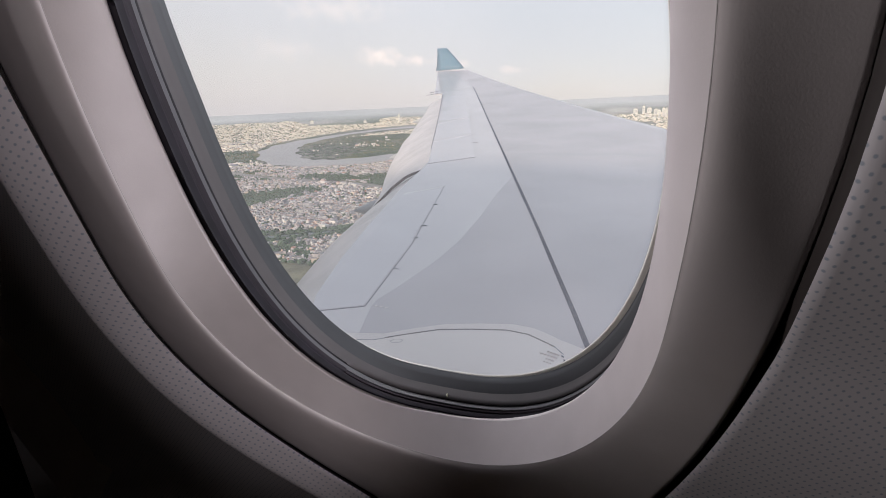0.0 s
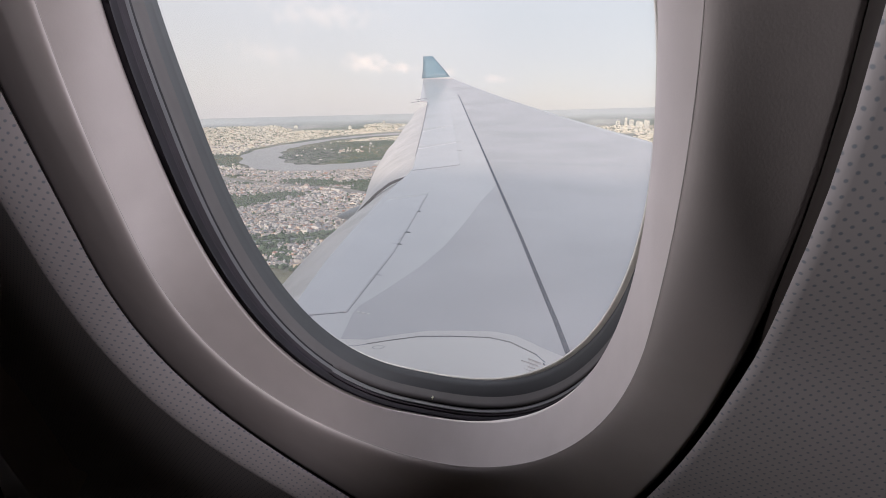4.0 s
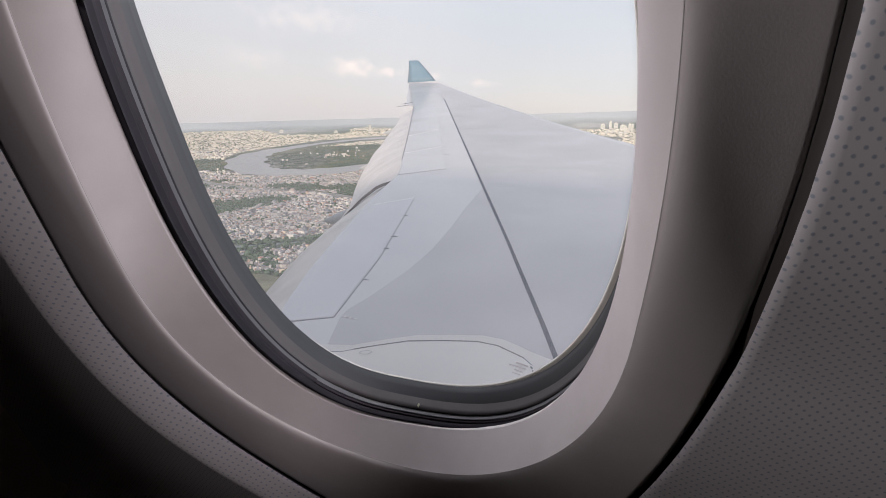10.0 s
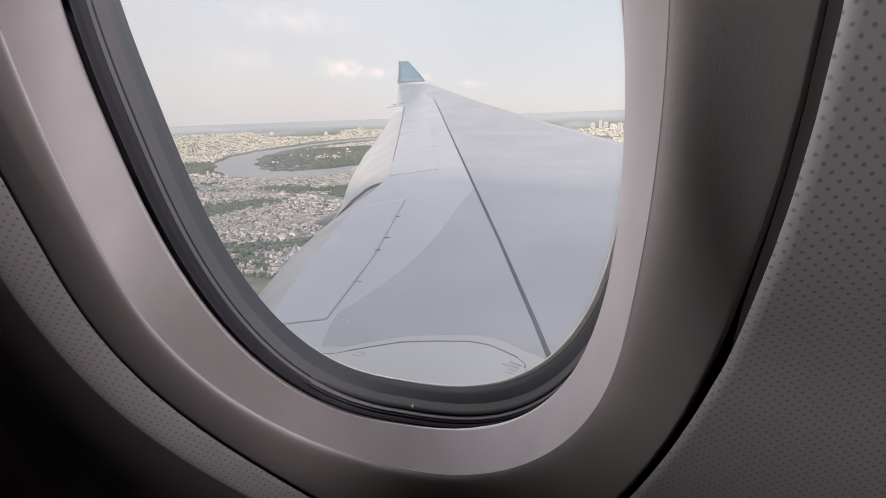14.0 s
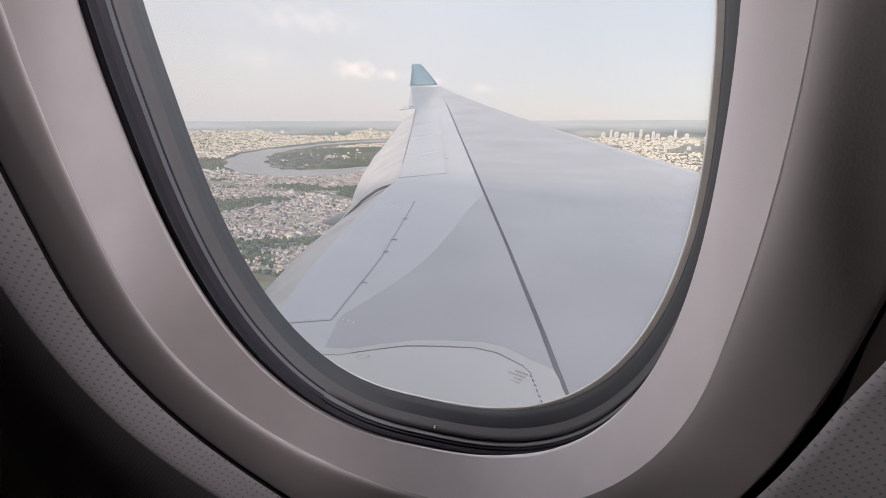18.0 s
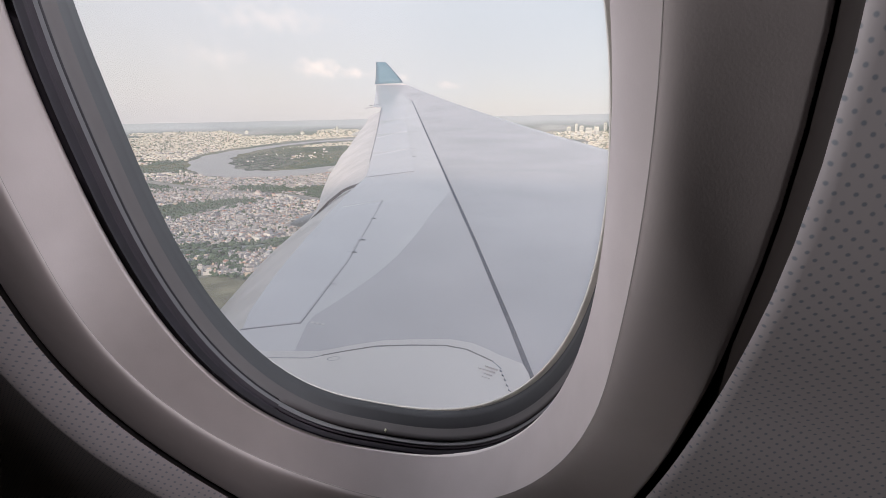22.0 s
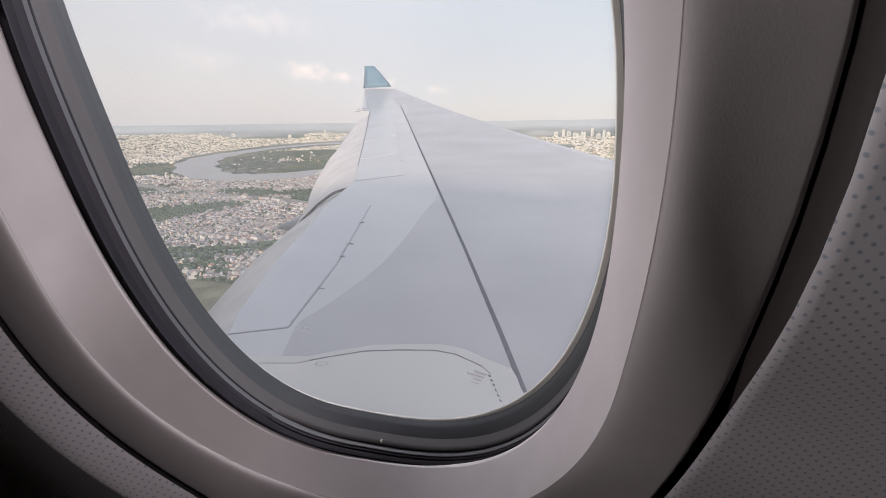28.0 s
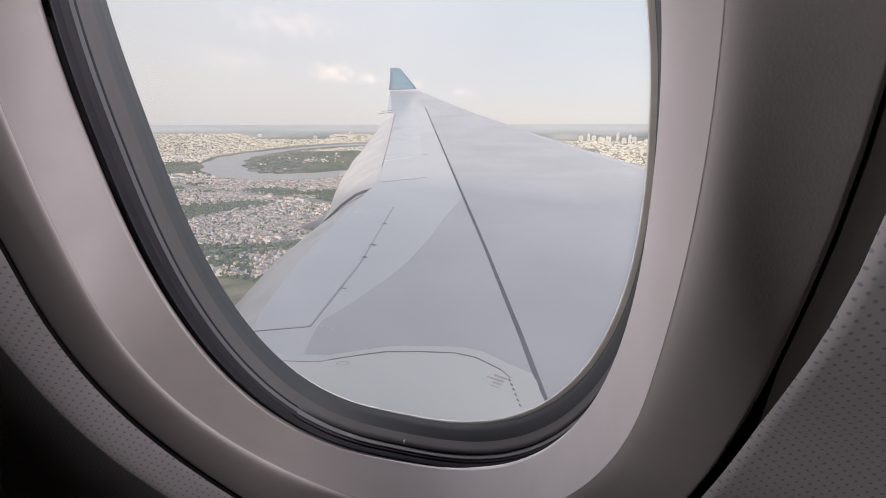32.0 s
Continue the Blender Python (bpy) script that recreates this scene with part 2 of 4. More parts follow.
def dotted_wall():
    m = mat("dotted_wall_vinyl", (0.52, 0.50, 0.50), 0.55)
    nt = m.node_tree
    b = nt.nodes["Principled BSDF"]
    uv = nt.nodes.new("ShaderNodeUVMap")
    uv.uv_map = "wall"
    def mth(op, a, c=None):
        n = nt.nodes.new("ShaderNodeMath")
        n.operation = op
        for i, v in enumerate((a, c)):
            if v is None:
                continue
            if isinstance(v, (int, float)):
                n.inputs[i].default_value = v
            else:
                nt.links.new(v, n.inputs[i])
        return n.outputs[0]
    sep = nt.nodes.new("ShaderNodeSeparateXYZ")
    nt.links.new(uv.outputs[0], sep.inputs[0])
    best = None
    for off in (0.0, 0.5):
        cu = mth("SUBTRACT", mth("FRACT", mth("ADD", mth("MULTIPLY", sep.outputs[0], 1 / 0.0060), off)), 0.5)
        cv = mth("SUBTRACT", mth("FRACT", mth("ADD", mth("MULTIPLY", sep.outputs[1], 1 / 0.0060), off)), 0.5)
        d = mth("SQRT", mth("ADD", mth("MULTIPLY", cu, cu), mth("MULTIPLY", cv, cv)))
        best = d if best is None else mth("MINIMUM", best, d)
    mr = nt.nodes.new("ShaderNodeMapRange")
    mr.inputs["From Min"].default_value, mr.inputs["From Max"].default_value = 0.08, 0.165
    nt.links.new(best, mr.inputs["Value"])
    nz = nt.nodes.new("ShaderNodeTexNoise")
    nz.inputs["Scale"].default_value = 60
    nt.links.new(uv.outputs[0], nz.inputs["Vector"])
    mx = nt.nodes.new("ShaderNodeMix")
    mx.data_type = "RGBA"
    mx.inputs["A"].default_value, mx.inputs["B"].default_value = (0.28, 0.31, 0.37, 1), (0.53, 0.505, 0.535, 1)
    nt.links.new(mr.outputs[0], mx.inputs["Factor"])
    nt.links.new(mx.outputs["Result"], b.inputs["Base Color"])
    bp = nt.nodes.new("ShaderNodeBump")
    bp.inputs["Strength"].default_value, bp.inputs["Distance"].default_value = 0.06, 0.0003
    nt.links.new(mr.outputs[0], bp.inputs["Height"])
    nt.links.new(bp.outputs[0], b.inputs["Normal"])
    return m
M_DOTS = dotted_wall()

def pane_glass():
    m = bpy.data.materials.new("veiled_acrylic_pane")
    m.use_nodes = True
    nt = m.node_tree
    for n in list(nt.nodes):
        if n.type == "BSDF_PRINCIPLED":
            nt.nodes.remove(n)
    out = nt.nodes["Material Output"]
    clear = nt.nodes.new("ShaderNodeBsdfTransparent")
    clear.inputs[0].default_value = (0.96, 0.965, 0.97, 1)
    # milky veil of the pane, raised to stand in for haze in the air outside
    veil = nt.nodes.new("ShaderNodeBsdfTranslucent")
    veil.inputs[0].default_value = (0.97, 0.92, 0.95, 1)
    gloss = nt.nodes.new("ShaderNodeBsdfGlossy")
    gloss.inputs["Roughness"].default_value = 0.02
    fr = nt.nodes.new("ShaderNodeFresnel")
    fr.inputs[0].default_value = 1.2
    a = nt.nodes.new("ShaderNodeMixShader")
    a.inputs[0].default_value = 0.10
    tc = nt.nodes.new("ShaderNodeTexCoord")
    nz = nt.nodes.new("ShaderNodeTexNoise")
    nz.inputs["Scale"].default_value, nz.inputs["Detail"].default_value = 9, 5
    nt.links.new(tc.outputs["Object"], nz.inputs["Vector"])
    mr = nt.nodes.new("ShaderNodeMapRange")
    mr.inputs["From Min"].default_value, mr.inputs["From Max"].default_value = 0.35, 0.65
    mr.inputs["To Min"].default_value, mr.inputs["To Max"].default_value = 0.11, 0.19
    nt.links.new(nz.outputs[0], mr.inputs["Value"])
    nt.links.new(mr.outputs[0], a.inputs[0])
    nt.links.new(clear.outputs[0], a.inputs[1])
    nt.links.new(veil.outputs[0], a.inputs[2])
    b = nt.nodes.new("ShaderNodeMixShader")
    nt.links.new(fr.outputs[0], b.inputs[0])
    nt.links.new(a.outputs[0], b.inputs[1])
    nt.links.new(gloss.outputs[0], b.inputs[2])
    nt.links.new(b.outputs[0], out.inputs[0])
    return m
M_PANE = pane_glass()

# ---- window frame: u along the hull, v up along the wall, n outwards ----
P_NOSE, P_LEAN = radians(0.87), radians(18.28)
UX = Vector((math.cos(P_NOSE), 0, math.sin(P_NOSE)))
UZ = Vector((-math.sin(P_NOSE), 0, math.cos(P_NOSE)))
UY = Vector((0, 1, 0))
VV = UZ * math.cos(P_LEAN) - UY * math.sin(P_LEAN)
NN = UY * math.cos(P_LEAN) + UZ * math.sin(P_LEAN)
sky_fill.matrix_world = look(NN * 0.16 + VV * 0.17 + UX * 0.01, VV * -0.10 - NN * 0.02 + UX * 0.01)
sky_fill_aft.matrix_world = look(NN * 0.27 - UX * 0.17 + VV * 0.27, UX * 0.14 - VV * 0.05)
sky_fill_fore.matrix_world = look(NN * 0.17 + UX * 0.29, UX * -0.17 + NN * 0.02)
# rounded outlines: centre u, centre v, fore half width, half height, squareness, depth, lean, and how the depth falls with u, v, u*u, v*v, then the aft half width and the upper half height
OUTLINES = np.array([
    (0.0297, -0.1068, 0.1452, 0.2460, 2.0554, 0.0485, -0.1644, -0.2478, -0.5818, -1.5823, -1.7899, 0.3122, 0.2849),
    (0.0168, -0.0568, 0.1289, 0.1345, 2.2319, -0.0198, -0.1451, -0.0500, -0.1000, 0.0, 0.0, 0.1542, 0.2672),
    (-0.0021, -0.0025, 0.1421, 0.2059, 2.3027, 0.0442, -0.0273, 0.0386, -0.0412, -1.8912, -0.2501, 0.1173, 0.2059),
    (-0.0232, -0.0000, 0.1615, 0.1958, 2.2986, 0.1073, 0.0264, -0.0711, 0.0127, -2.0741, -0.9526, 0.1233, 0.1958)])
NSEG = 160

def key_at(s):
    i = max(0, min(2, int(math.floor(s))))
    return OUTLINES[i] + (OUTLINES[i + 1] - OUTLINES[i]) * (s - i)

def ring(s, dn=0.0, grow=0.0, du=0.0, dv=0.0):
    # one closed outline at stage s (0 wall edge, 1 crease, 2 bezel lip, 3 pane edge), dn deeper, grown and shifted
    u0, v0, a, b, m, d, k, ku, kv, kuu, kvv, al, bt = key_at(s)
    out = []
    for i in range(NSEG):
        th = 2 * math.pi * i / NSEG
        c, q = math.cos(th), math.sin(th)
        w = a if c > 0 else al
        h = bt if q > 0 else b
        uu = math.copysign(abs(c) ** (2 / m), c)
        vv = math.copysign(abs(q) ** (2 / m), q)
        g = min(grow, 0.03)
        e, f = u0 + uu * (w + g) - k * vv * (h + g), v0 + vv * (h + g)
        n = d + ku * e + kv * f + kuu * e * e + kvv * f * f + (dn(th) if callable(dn) else dn)
        out.append(UX * (u0 + uu * (w + grow) - k * vv * (h + grow) + du) + VV * (v0 + vv * (h + grow) + dv) + NN * n)
    return out

def rect_ring(half_u, half_v, n):
    out = []
    for i in range(NSEG):
        th = 2 * math.pi * i / NSEG
        c, q = math.cos(th), math.sin(th)
        k = 1 / max(abs(c), abs(q))
        out.append(UX * (half_u * c * k) + VV * (half_v * q * k) + NN * n)
    return out

def loft(name, rings, material, parent=None, label="", smooth=True):
    verts = [v for r in rings for v in r]
    faces = []
    for j in range(len(rings) - 1):
        for i in range(NSEG):
            a, b = j * NSEG + i, j * NSEG + (i + 1) % NSEG
            faces.append((a, b, b + NSEG, a + NSEG))
    return mesh_object(name, verts, faces, material, parent, label, smooth)

def lin(t, pts):
    for (a, b), (c, d) in zip(pts, pts[1:]):
        if t <= c:
            return b + (d - b) * (t - a) / (c - a)
    return pts[-1][1]

def on_wall(u, v, n):
    return UX * u + VV * v + NN * n

window = tagged(new("window_1"), "oval aircraft window in a grey sidewall", "window", kind="structure")
def fore_share(th):
    f = 0.5 + 0.5 * math.cos(th + 0.42)
    f = min(1, max(0, f * 1.6 - 0.3))
    return f * f * (3 - 2 * f)
# mean camera place; bezel and panel depths are shaped along its rays to fit the view
CAM_MID = Vector((0.154, -0.189, 0.014))
def at_depth(p, n):
    # slides p along the ray from the mean camera place until it lies n outwards
    d = p - CAM_MID
    return CAM_MID + d * ((n - CAM_MID.dot(NN)) / d.dot(NN))
LIP = [p.dot(NN) for p in ring(2.0)]
RISE = 0.58     # slope of the bezel face from the lip up to the crest
def crest_depths():
    n = list(LIP)
    for _ in range(12):
        pts = [at_depth(p, k) for p, k in zip(ring(1.0), n)]
        gap = [(p - q - NN * (p - q).dot(NN)).length for p, q in zip(pts, ring(2.0))]
        n = [0.5 * k + 0.5 * (m - RISE * g) for k, m, g in zip(n, LIP, gap)]
    return [sum(n[(i + j) % NSEG] for j in range(-6, 7)) / 13 for i in range(NSEG)]
CREST = crest_depths()
FACE = [at_depth(p, n) for p, n in zip(ring(1.0), CREST)]
def panel_edge():
    # the panel's cut-out; above the window it keeps an even margin round the bezel
    out = []
    mid = sum(FACE, Vector()) / NSEG
    for i, (p, q) in enumerate(zip(ring(0.0), FACE)):
        deg = 360 * i / NSEG
        w = lin(deg, [(0, 1), (14, 1), (38, 0), (125, 0), (160, 1), (360, 1)])
        w = w * w * (3 - 2 * w)
        top = q + (q - mid).normalized() * 0.05 - NN * 0.01
        f = fore_share(2 * math.pi * i / NSEG)
        p = top.lerp(p, w)
        out.append(at_depth(p, (CREST[i] - 0.012) * (1 - f) + min(p.dot(NN), CREST[i] + 0.002) * f))
    return out
CUT = panel_edge()
CUT_MID = sum(CUT, Vector()) / NSEG
BREADTH = [(at_depth(q, n) - p).length for p, q, n in zip(FACE, CUT, CREST)]
def between(s, n_of):
    # points between panel cut-out (0) and crest (1), set to a depth along the camera ray
    return [at_depth(c.lerp(p, s), n_of(i)) for i, (c, p) in enumerate(zip(CUT, FACE))]
def rolled(s, sink=0.0):
    # the bezel face runs from the lip up to the crest, then the shoulder rolls back to the gap
    if s > 1:
        return [p.lerp(q, s - 1) for p, q in zip(FACE, ring(2.0))]
    q = 1 - s
    def depth(i):
        f = fore_share(2 * math.pi * i / NSEG)
        aft = -0.50 * 0.10 * (1 - math.exp(-q / 0.10)) - 0.05 * q + 0.30 * q * q + 0.6 * max(0, q - 0.6) ** 2
        fore = -RISE * 0.13 * (1 - math.exp(-q / 0.13)) + 0.14 * q + 0.04 * q * q + 0.8 * max(0, q - 0.8) ** 2
        return CREST[i] + BREADTH[i] * (aft * (1 - f) + fore * f) + sink
    return between(s, depth)
def wall_ring(g, dn=0.0):
    # the edge of the wall panel and the panel round it
    out = []
    for i, p in enumerate(CUT):
        d = p - CUT_MID
        d = (d - NN * d.dot(NN)).normalized()
        out.append(p + d * g + NN * (dn(2 * math.pi * i / NSEG) if callable(dn) else dn))
    return out
SHOULDER = [0.14] + [0.17 + 0.03 * i for i in range(27)] + [0.97, 0.985]
loft("bezel", [rolled(0.135, 0.015)] + [rolled(s) for s in SHOULDER + [1.0, 1.01, 1.03, 1.1, 1.2, 1.35, 1.5, 1.65, 1.8, 1.9, 1.97, 1.99]] +
     [ring(2.0, 0.0), ring(2.0, 0.003, 0.0006), ring(2.0, 0.006, 0.004)], M_BEZEL, window)
def bezel_seam():
    rows = []
    for s, up in ((0.993, -0.0002), (0.995, 0.00015), (1.004, 0.00015), (1.006, -0.0002)):
        rows.append([p + (CAM_MID - p).normalized() * up for p in rolled(s)])
    n = NSEG
    return mesh_object("bezel_seam", [p for r in rows for p in r], [(j * n + i, j * n + (i + 1) % n, (j + 1) * n + (i + 1) % n, (j + 1) * n + i) for j in range(3) for i in range(n)], M_SEAM, window, "fine joint round the bezel")
bezel_seam()
SH = 0.0045
loft("outer_seal", [ring(2.0, 0.006, 0.004), ring(2.0, 0.004, 0.001, SH), ring(2.06, 0, 0, SH), ring(2.12, -0.0006, 0, SH), ring(2.17, 0.0006, 0, SH)], M_SEAL, window)
loft("outer_seal_groove", [ring(2.17, 0.0006, 0, SH), ring(2.185, 0.002, 0, SH), ring(2.20, 0, 0, SH), ring(2.25, -0.0004, 0, SH), ring(2.29, 0.001, 0, SH)], M_SEALP, window)
loft("seal_rib", [ring(2.29, 0.001, 0, SH), ring(2.305, -0.001, 0, SH), ring(2.335, -0.001, 0, SH), ring(2.35, 0.0012, 0, SH)], M_RIB, window)
loft("seal_channel", [ring(2.35, 0.0012, 0, SH), ring(2.37, 0.0018, 0, SH), ring(2.385, 0.0004, 0, SH)], M_SEAL, window)
loft("middle_seal", [ring(2.385, 0.0004, 0, SH), ring(2.43, -0.0012, 0, SH), ring(2.53, -0.0004, 0, SH), ring(2.62, 0.0014, 0, SH * 0.8)], M_SEAL2, window)
loft("inner_seal", [ring(2.62, 0.0014, 0, SH * 0.8), ring(2.68, 0.0010, 0, SH * 0.6), ring(2.85, 0, 0, SH * 0.2), ring(3.0), ring(3.0, 0.0006, 0.001)], M_SEAL3, window)
# sealant rim lightened so its colour carries the pane's edge highlight too
loft("pane_rim", [ring(3.0, 0.0008, 0.006), ring(3.0, 0.0010, 0.0008, -0.0030), ring(3.0, 0.0018, 0.0004, -0.0034), ring(3.0, 0.0026, 0.0008, -0.0030), ring(3.0, 0.006, 0.012)], M_RIM, window)
pv = ring(3.0, 0.0022, 0.003)
pc = sum(pv, Vector()) / NSEG
pane = mesh_object("window_pane", pv + [pc + (p - pc) * 0.5 for p in pv] + [pc], [(i, (i + 1) % NSEG, (i + 1) % NSEG + NSEG, i + NSEG) for i in range(NSEG)] + [(NSEG + i, NSEG + (i + 1) % NSEG, 2 * NSEG) for i in range(NSEG)], M_PANE, window, "scratched acrylic pane, its veil also standing in for air haze", True)
pane.visible_shadow = False
def small_box(name, u, v, n, du, dv, dn, material, parent, turn=0.0, label=""):
    c, q = math.cos(turn), math.sin(turn)
    vs = []
    for sn in (-1, 1):
        for su, sv in ((-1, -1), (1, -1), (1, 1), (-1, 1)):
            k = 1.0 if sn > 0 else 0.8
            a, b = su * du / 2 * k, sv * dv / 2 * k
            vs.append(on_wall(u + a * c - b * q, v + a * q + b * c, n + sn * dn / 2))
    return mesh_object(name, vs, [(0, 3, 2, 1), (4, 5, 6, 7), (0, 1, 5, 4), (1, 2, 6, 5), (2, 3, 7, 6), (3, 0, 4, 7)], material, parent, label)
def seat_on(s, u_want, dn):
    # the outline point of stage s nearest to a place along the hull, on the lower side
    pts = [p for p in ring(s, dn) if p.dot(VV) < 0]
    return min(pts, key=lambda p: abs(p.dot(UX) - u_want))
q = seat_on(2.5, 0.006, -0.001)
small_box("breather_pin", q.dot(UX), q.dot(VV), q.dot(NN), 0.0009, 0.002, 0.002, M_PIN, window, 0.1, "tiny pale pin in the window seal")
q = seat_on(0.135, 0.1605, 0.006)
small_box("retaining_clip", q.dot(UX), q.dot(VV), q.dot(NN), 0.0022, 0.0016, 0.004, M_BLACK, window, 0.6, "black clip in the bezel gap")
for th in (3.75, 3.9, 4.06, 4.35):
    k = int(th / 6.2832 * NSEG)
    a, b = ring(2.06, -0.0002, 0, SH)[k], ring(2.13, -0.0004, 0, SH)[k]
    d = (b - a).normalized()
    w = NN.cross(d).normalized() * 0.0004
    mesh_object("seal_nick", [a - w, a + w, b + w, b - w, a - w - NN * 0.0008, a + w - NN * 0.0008, b + w - NN * 0.0008, b - w - NN * 0.0008],
                [(4, 5, 6, 7), (0, 1, 5, 4), (1, 2, 6, 5), (2, 3, 7, 6), (3, 0, 4, 7)], M_BLACK, window)

wall = tagged(new("wall_port"), "dotted grey sidewall panel round an aircraft window", "wall", kind="structure")
RIDGE = [(0.0, 0.0), (0.008, -0.0042), (0.016, -0.0082), (0.021, -0.0102), (0.025, -0.0111), (0.028, -0.0111), (0.031, -0.0102), (0.036, -0.0065), (0.045, 0.0025), (0.06, 0.018), (0.08, 0.038), (0.10, 0.054), (0.14, 0.072)]
def panel_bulge(g):
    # aft and below, the panel swells, then turns away; shaped so its outer part falls dark
    return lambda th: lin(g, RIDGE) * (1 - fore_share(th))
panel = loft("wall_panel", [wall_ring(-0.001, 0.0012), wall_ring(0.0005)] + [wall_ring(g, panel_bulge(g)) for g in (0.003, 0.008, 0.012, 0.016, 0.019, 0.022, 0.025, 0.028, 0.031, 0.035, 0.04, 0.047, 0.055, 0.065, 0.08, 0.10, 0.14)] + [[p - NN * (p.dot(UX) * 0.09) for p in rect_ring(0.82, 0.66, -0.01)]], M_DOTS, wall)
uvl = panel.data.uv_layers.new(name="wall")
for lp in panel.data.loops:
    co = panel.data.vertices[lp.vertex_index].co
    u, v = co.dot(UX), co.dot(VV)
    e = max(0.0, u)
    uvl.data[lp.index].uv = (u + 1.5 * e * e, v * (1 + 2.2 * e))
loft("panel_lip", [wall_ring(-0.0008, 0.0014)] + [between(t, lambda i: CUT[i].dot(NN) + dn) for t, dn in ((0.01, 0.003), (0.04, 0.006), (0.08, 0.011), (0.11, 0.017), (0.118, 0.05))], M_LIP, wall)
# black sheet behind the open gap carries the gap's shade in its colour
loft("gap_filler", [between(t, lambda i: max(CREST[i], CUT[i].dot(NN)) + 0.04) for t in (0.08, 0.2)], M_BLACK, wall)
loft("hull_skin", [ring(3.0, 0.006, 0.012), ring(3.0, 0.012, 0.03), ring(3.0, 0.03, 0.07), rect_ring(0.82, 0.66, 0.055)], M_WHITE2, wall)

# ---- hull round the cabin ----
HR = 2.80   # hull radius
HC = Vector((0, (0.14 - HR) * math.cos(P_LEAN), (0.14 - HR) * math.sin(P_LEAN)))
def hull():
    xs = [-16 + 1.0 * i for i in range(15)] + [-0.78, 0.78] + [2 + 1.0 * i for i in range(13)]
    na = 72
    ax = HC
    verts, faces = [], []
    for x in xs:
        for i in range(na):
            a = P_LEAN + 2 * math.pi * (i + 0.5) / na
            verts.append((x, ax.y + HR * math.cos(a), ax.z + HR * math.sin(a) + x * math.sin(P_NOSE)))
    for j in range(len(xs) - 1):
        for i in range(na):
            if xs[j] < 0 < xs[j + 1] and (i < 2 or i >= na - 3):
                continue
            a, b = j * na + i, j * na + (i + 1) % na
            faces.append((a, a + na, b + na, b))
    faces.append(tuple(range(na)))
    faces.append(tuple((len(xs) - 1) * na + i for i in range(na))[::-1])
    return mesh_object("fuselage", verts, faces, M_WHITE2, None, "", True)
tagged(hull(), "white airliner fuselage round the dim cabin", "fuselage", kind="structure")

# ---- wing ----
def S(y):
    return -1.21 + 0.0415 * y + 0.0029 * y * y
def x_le(y):
    return -0.604 - 0.70 * (y - 11.26) - 0.0035 * (y - 11.26) ** 2
def x_te(y):
    if y < 7.135:
        return -1.84 - 0.4417 * (y - 2.04) + 0.01814 * (y - 2.04) * (y - 4.1)
    if y < 18.3:
        return -3.81 - 0.482 * (y - 7.135)
    return -9.55 - 0.5 * (y - 18.3)
wing = tagged(new("aircraft_wing"), "white and grey painted airliner wing with teal winglet", "wing")
def wing_body():
    ys = sorted([-0.3 + 0.45 * i for i in range(41)] + [18.29, 18.31] + [18.6 + 0.5 * i for i in range(15)] + [26.1])
    nc = 40
    verts, faces = [], []
    for y in ys:
        le, te = x_le(y), x_te(y)
        c = le - te
        for k in range(nc + 1):
            s = k / nc
            z = S(y)
            if s < 0.1:
                z -= 0.045 * c * (1 - math.sqrt(max(0, 1 - ((0.1 - s) / 0.1) ** 2)))
            verts.append((le - c * s, y, z))
        for k in range(nc, -1, -1):
            s = k / nc
            t = 0.045 * c * (1 - s) + 0.075 * c * math.sin(math.pi * s ** 0.7) * (1 - 0.6 * s)
            verts.append((le - c * s, y, S(y) - max(0.02, t)))
    w = 2 * (nc + 1)
    for j in range(len(ys) - 1):
        for k in range(w):
            a, b = j * w + k, j * w + (k + 1) % w
            faces.append((a, b, b + w, a + w))
    faces.append(tuple(range(w)))
    faces.append(tuple((len(ys) - 1) * w + k for k in range(w))[::-1])
    ob = mesh_object("wing_skin", verts, faces, M_WING, wing, "", True)
    ob.data.set_sharp_from_angle(angle=radians(35))
    return ob
wing_body()

def dense(pts, step=0.25):
    out = []
    for (x0, y0), (x1, y1) in zip(pts, pts[1:]):
        k = max(1, int(math.hypot(x1 - x0, y1 - y0) / step))
        out += [(x0 + (x1 - x0) * i / k, y0 + (y1 - y0) * i / k) for i in range(k)]
    return out + [pts[-1]]

def strip(name, pts, width, material, lift=0.006, label="", parent=None):
    pts = [Vector((x, y, 0)) for x, y in dense(pts)]
    verts, faces = [], []
    for i, p in enumerate(pts):
        d = (pts[min(i + 1, len(pts) - 1)] - pts[max(i - 1, 0)]).normalized()
        wd = width(p.y) if callable(width) else width
        q = Vector((-d.y, d.x, 0)) * wd / 2
        for sgn in (1, -1):
            e = p + q * sgn
            verts.append((e.x, e.y, S(e.y) + lift))
            verts.append((e.x, e.y, S(e.y) - 0.02))
    for i in range(len(pts) - 1):
        a = 4 * i
        faces += [(a, a + 4, a + 6, a + 2), (a, a + 1, a + 5, a + 4), (a + 2, a + 6, a + 7, a + 3)]
    return mesh_object(name, verts, faces, material, parent or wing, label)

SPAR = [(0.55, 0.3), (-0.271, 2.137), (-0.531, 2.74), (-0.844, 3.441), (-1.259, 4.368)] + [(-1.259 - 0.4580 * (y - 4.368) - 0.00148 * (y - 4.368) ** 2, y) for y in (5.5, 6.7, 7.9, 9.1, 10.3, 11.5, 12.7, 13.9, 15.1, 16.3, 17.5, 18.7, 19.6)] + [(-8.937, 20.305)]
spar_x = lambda y: lin(y, [(b, a) for a, b in SPAR])
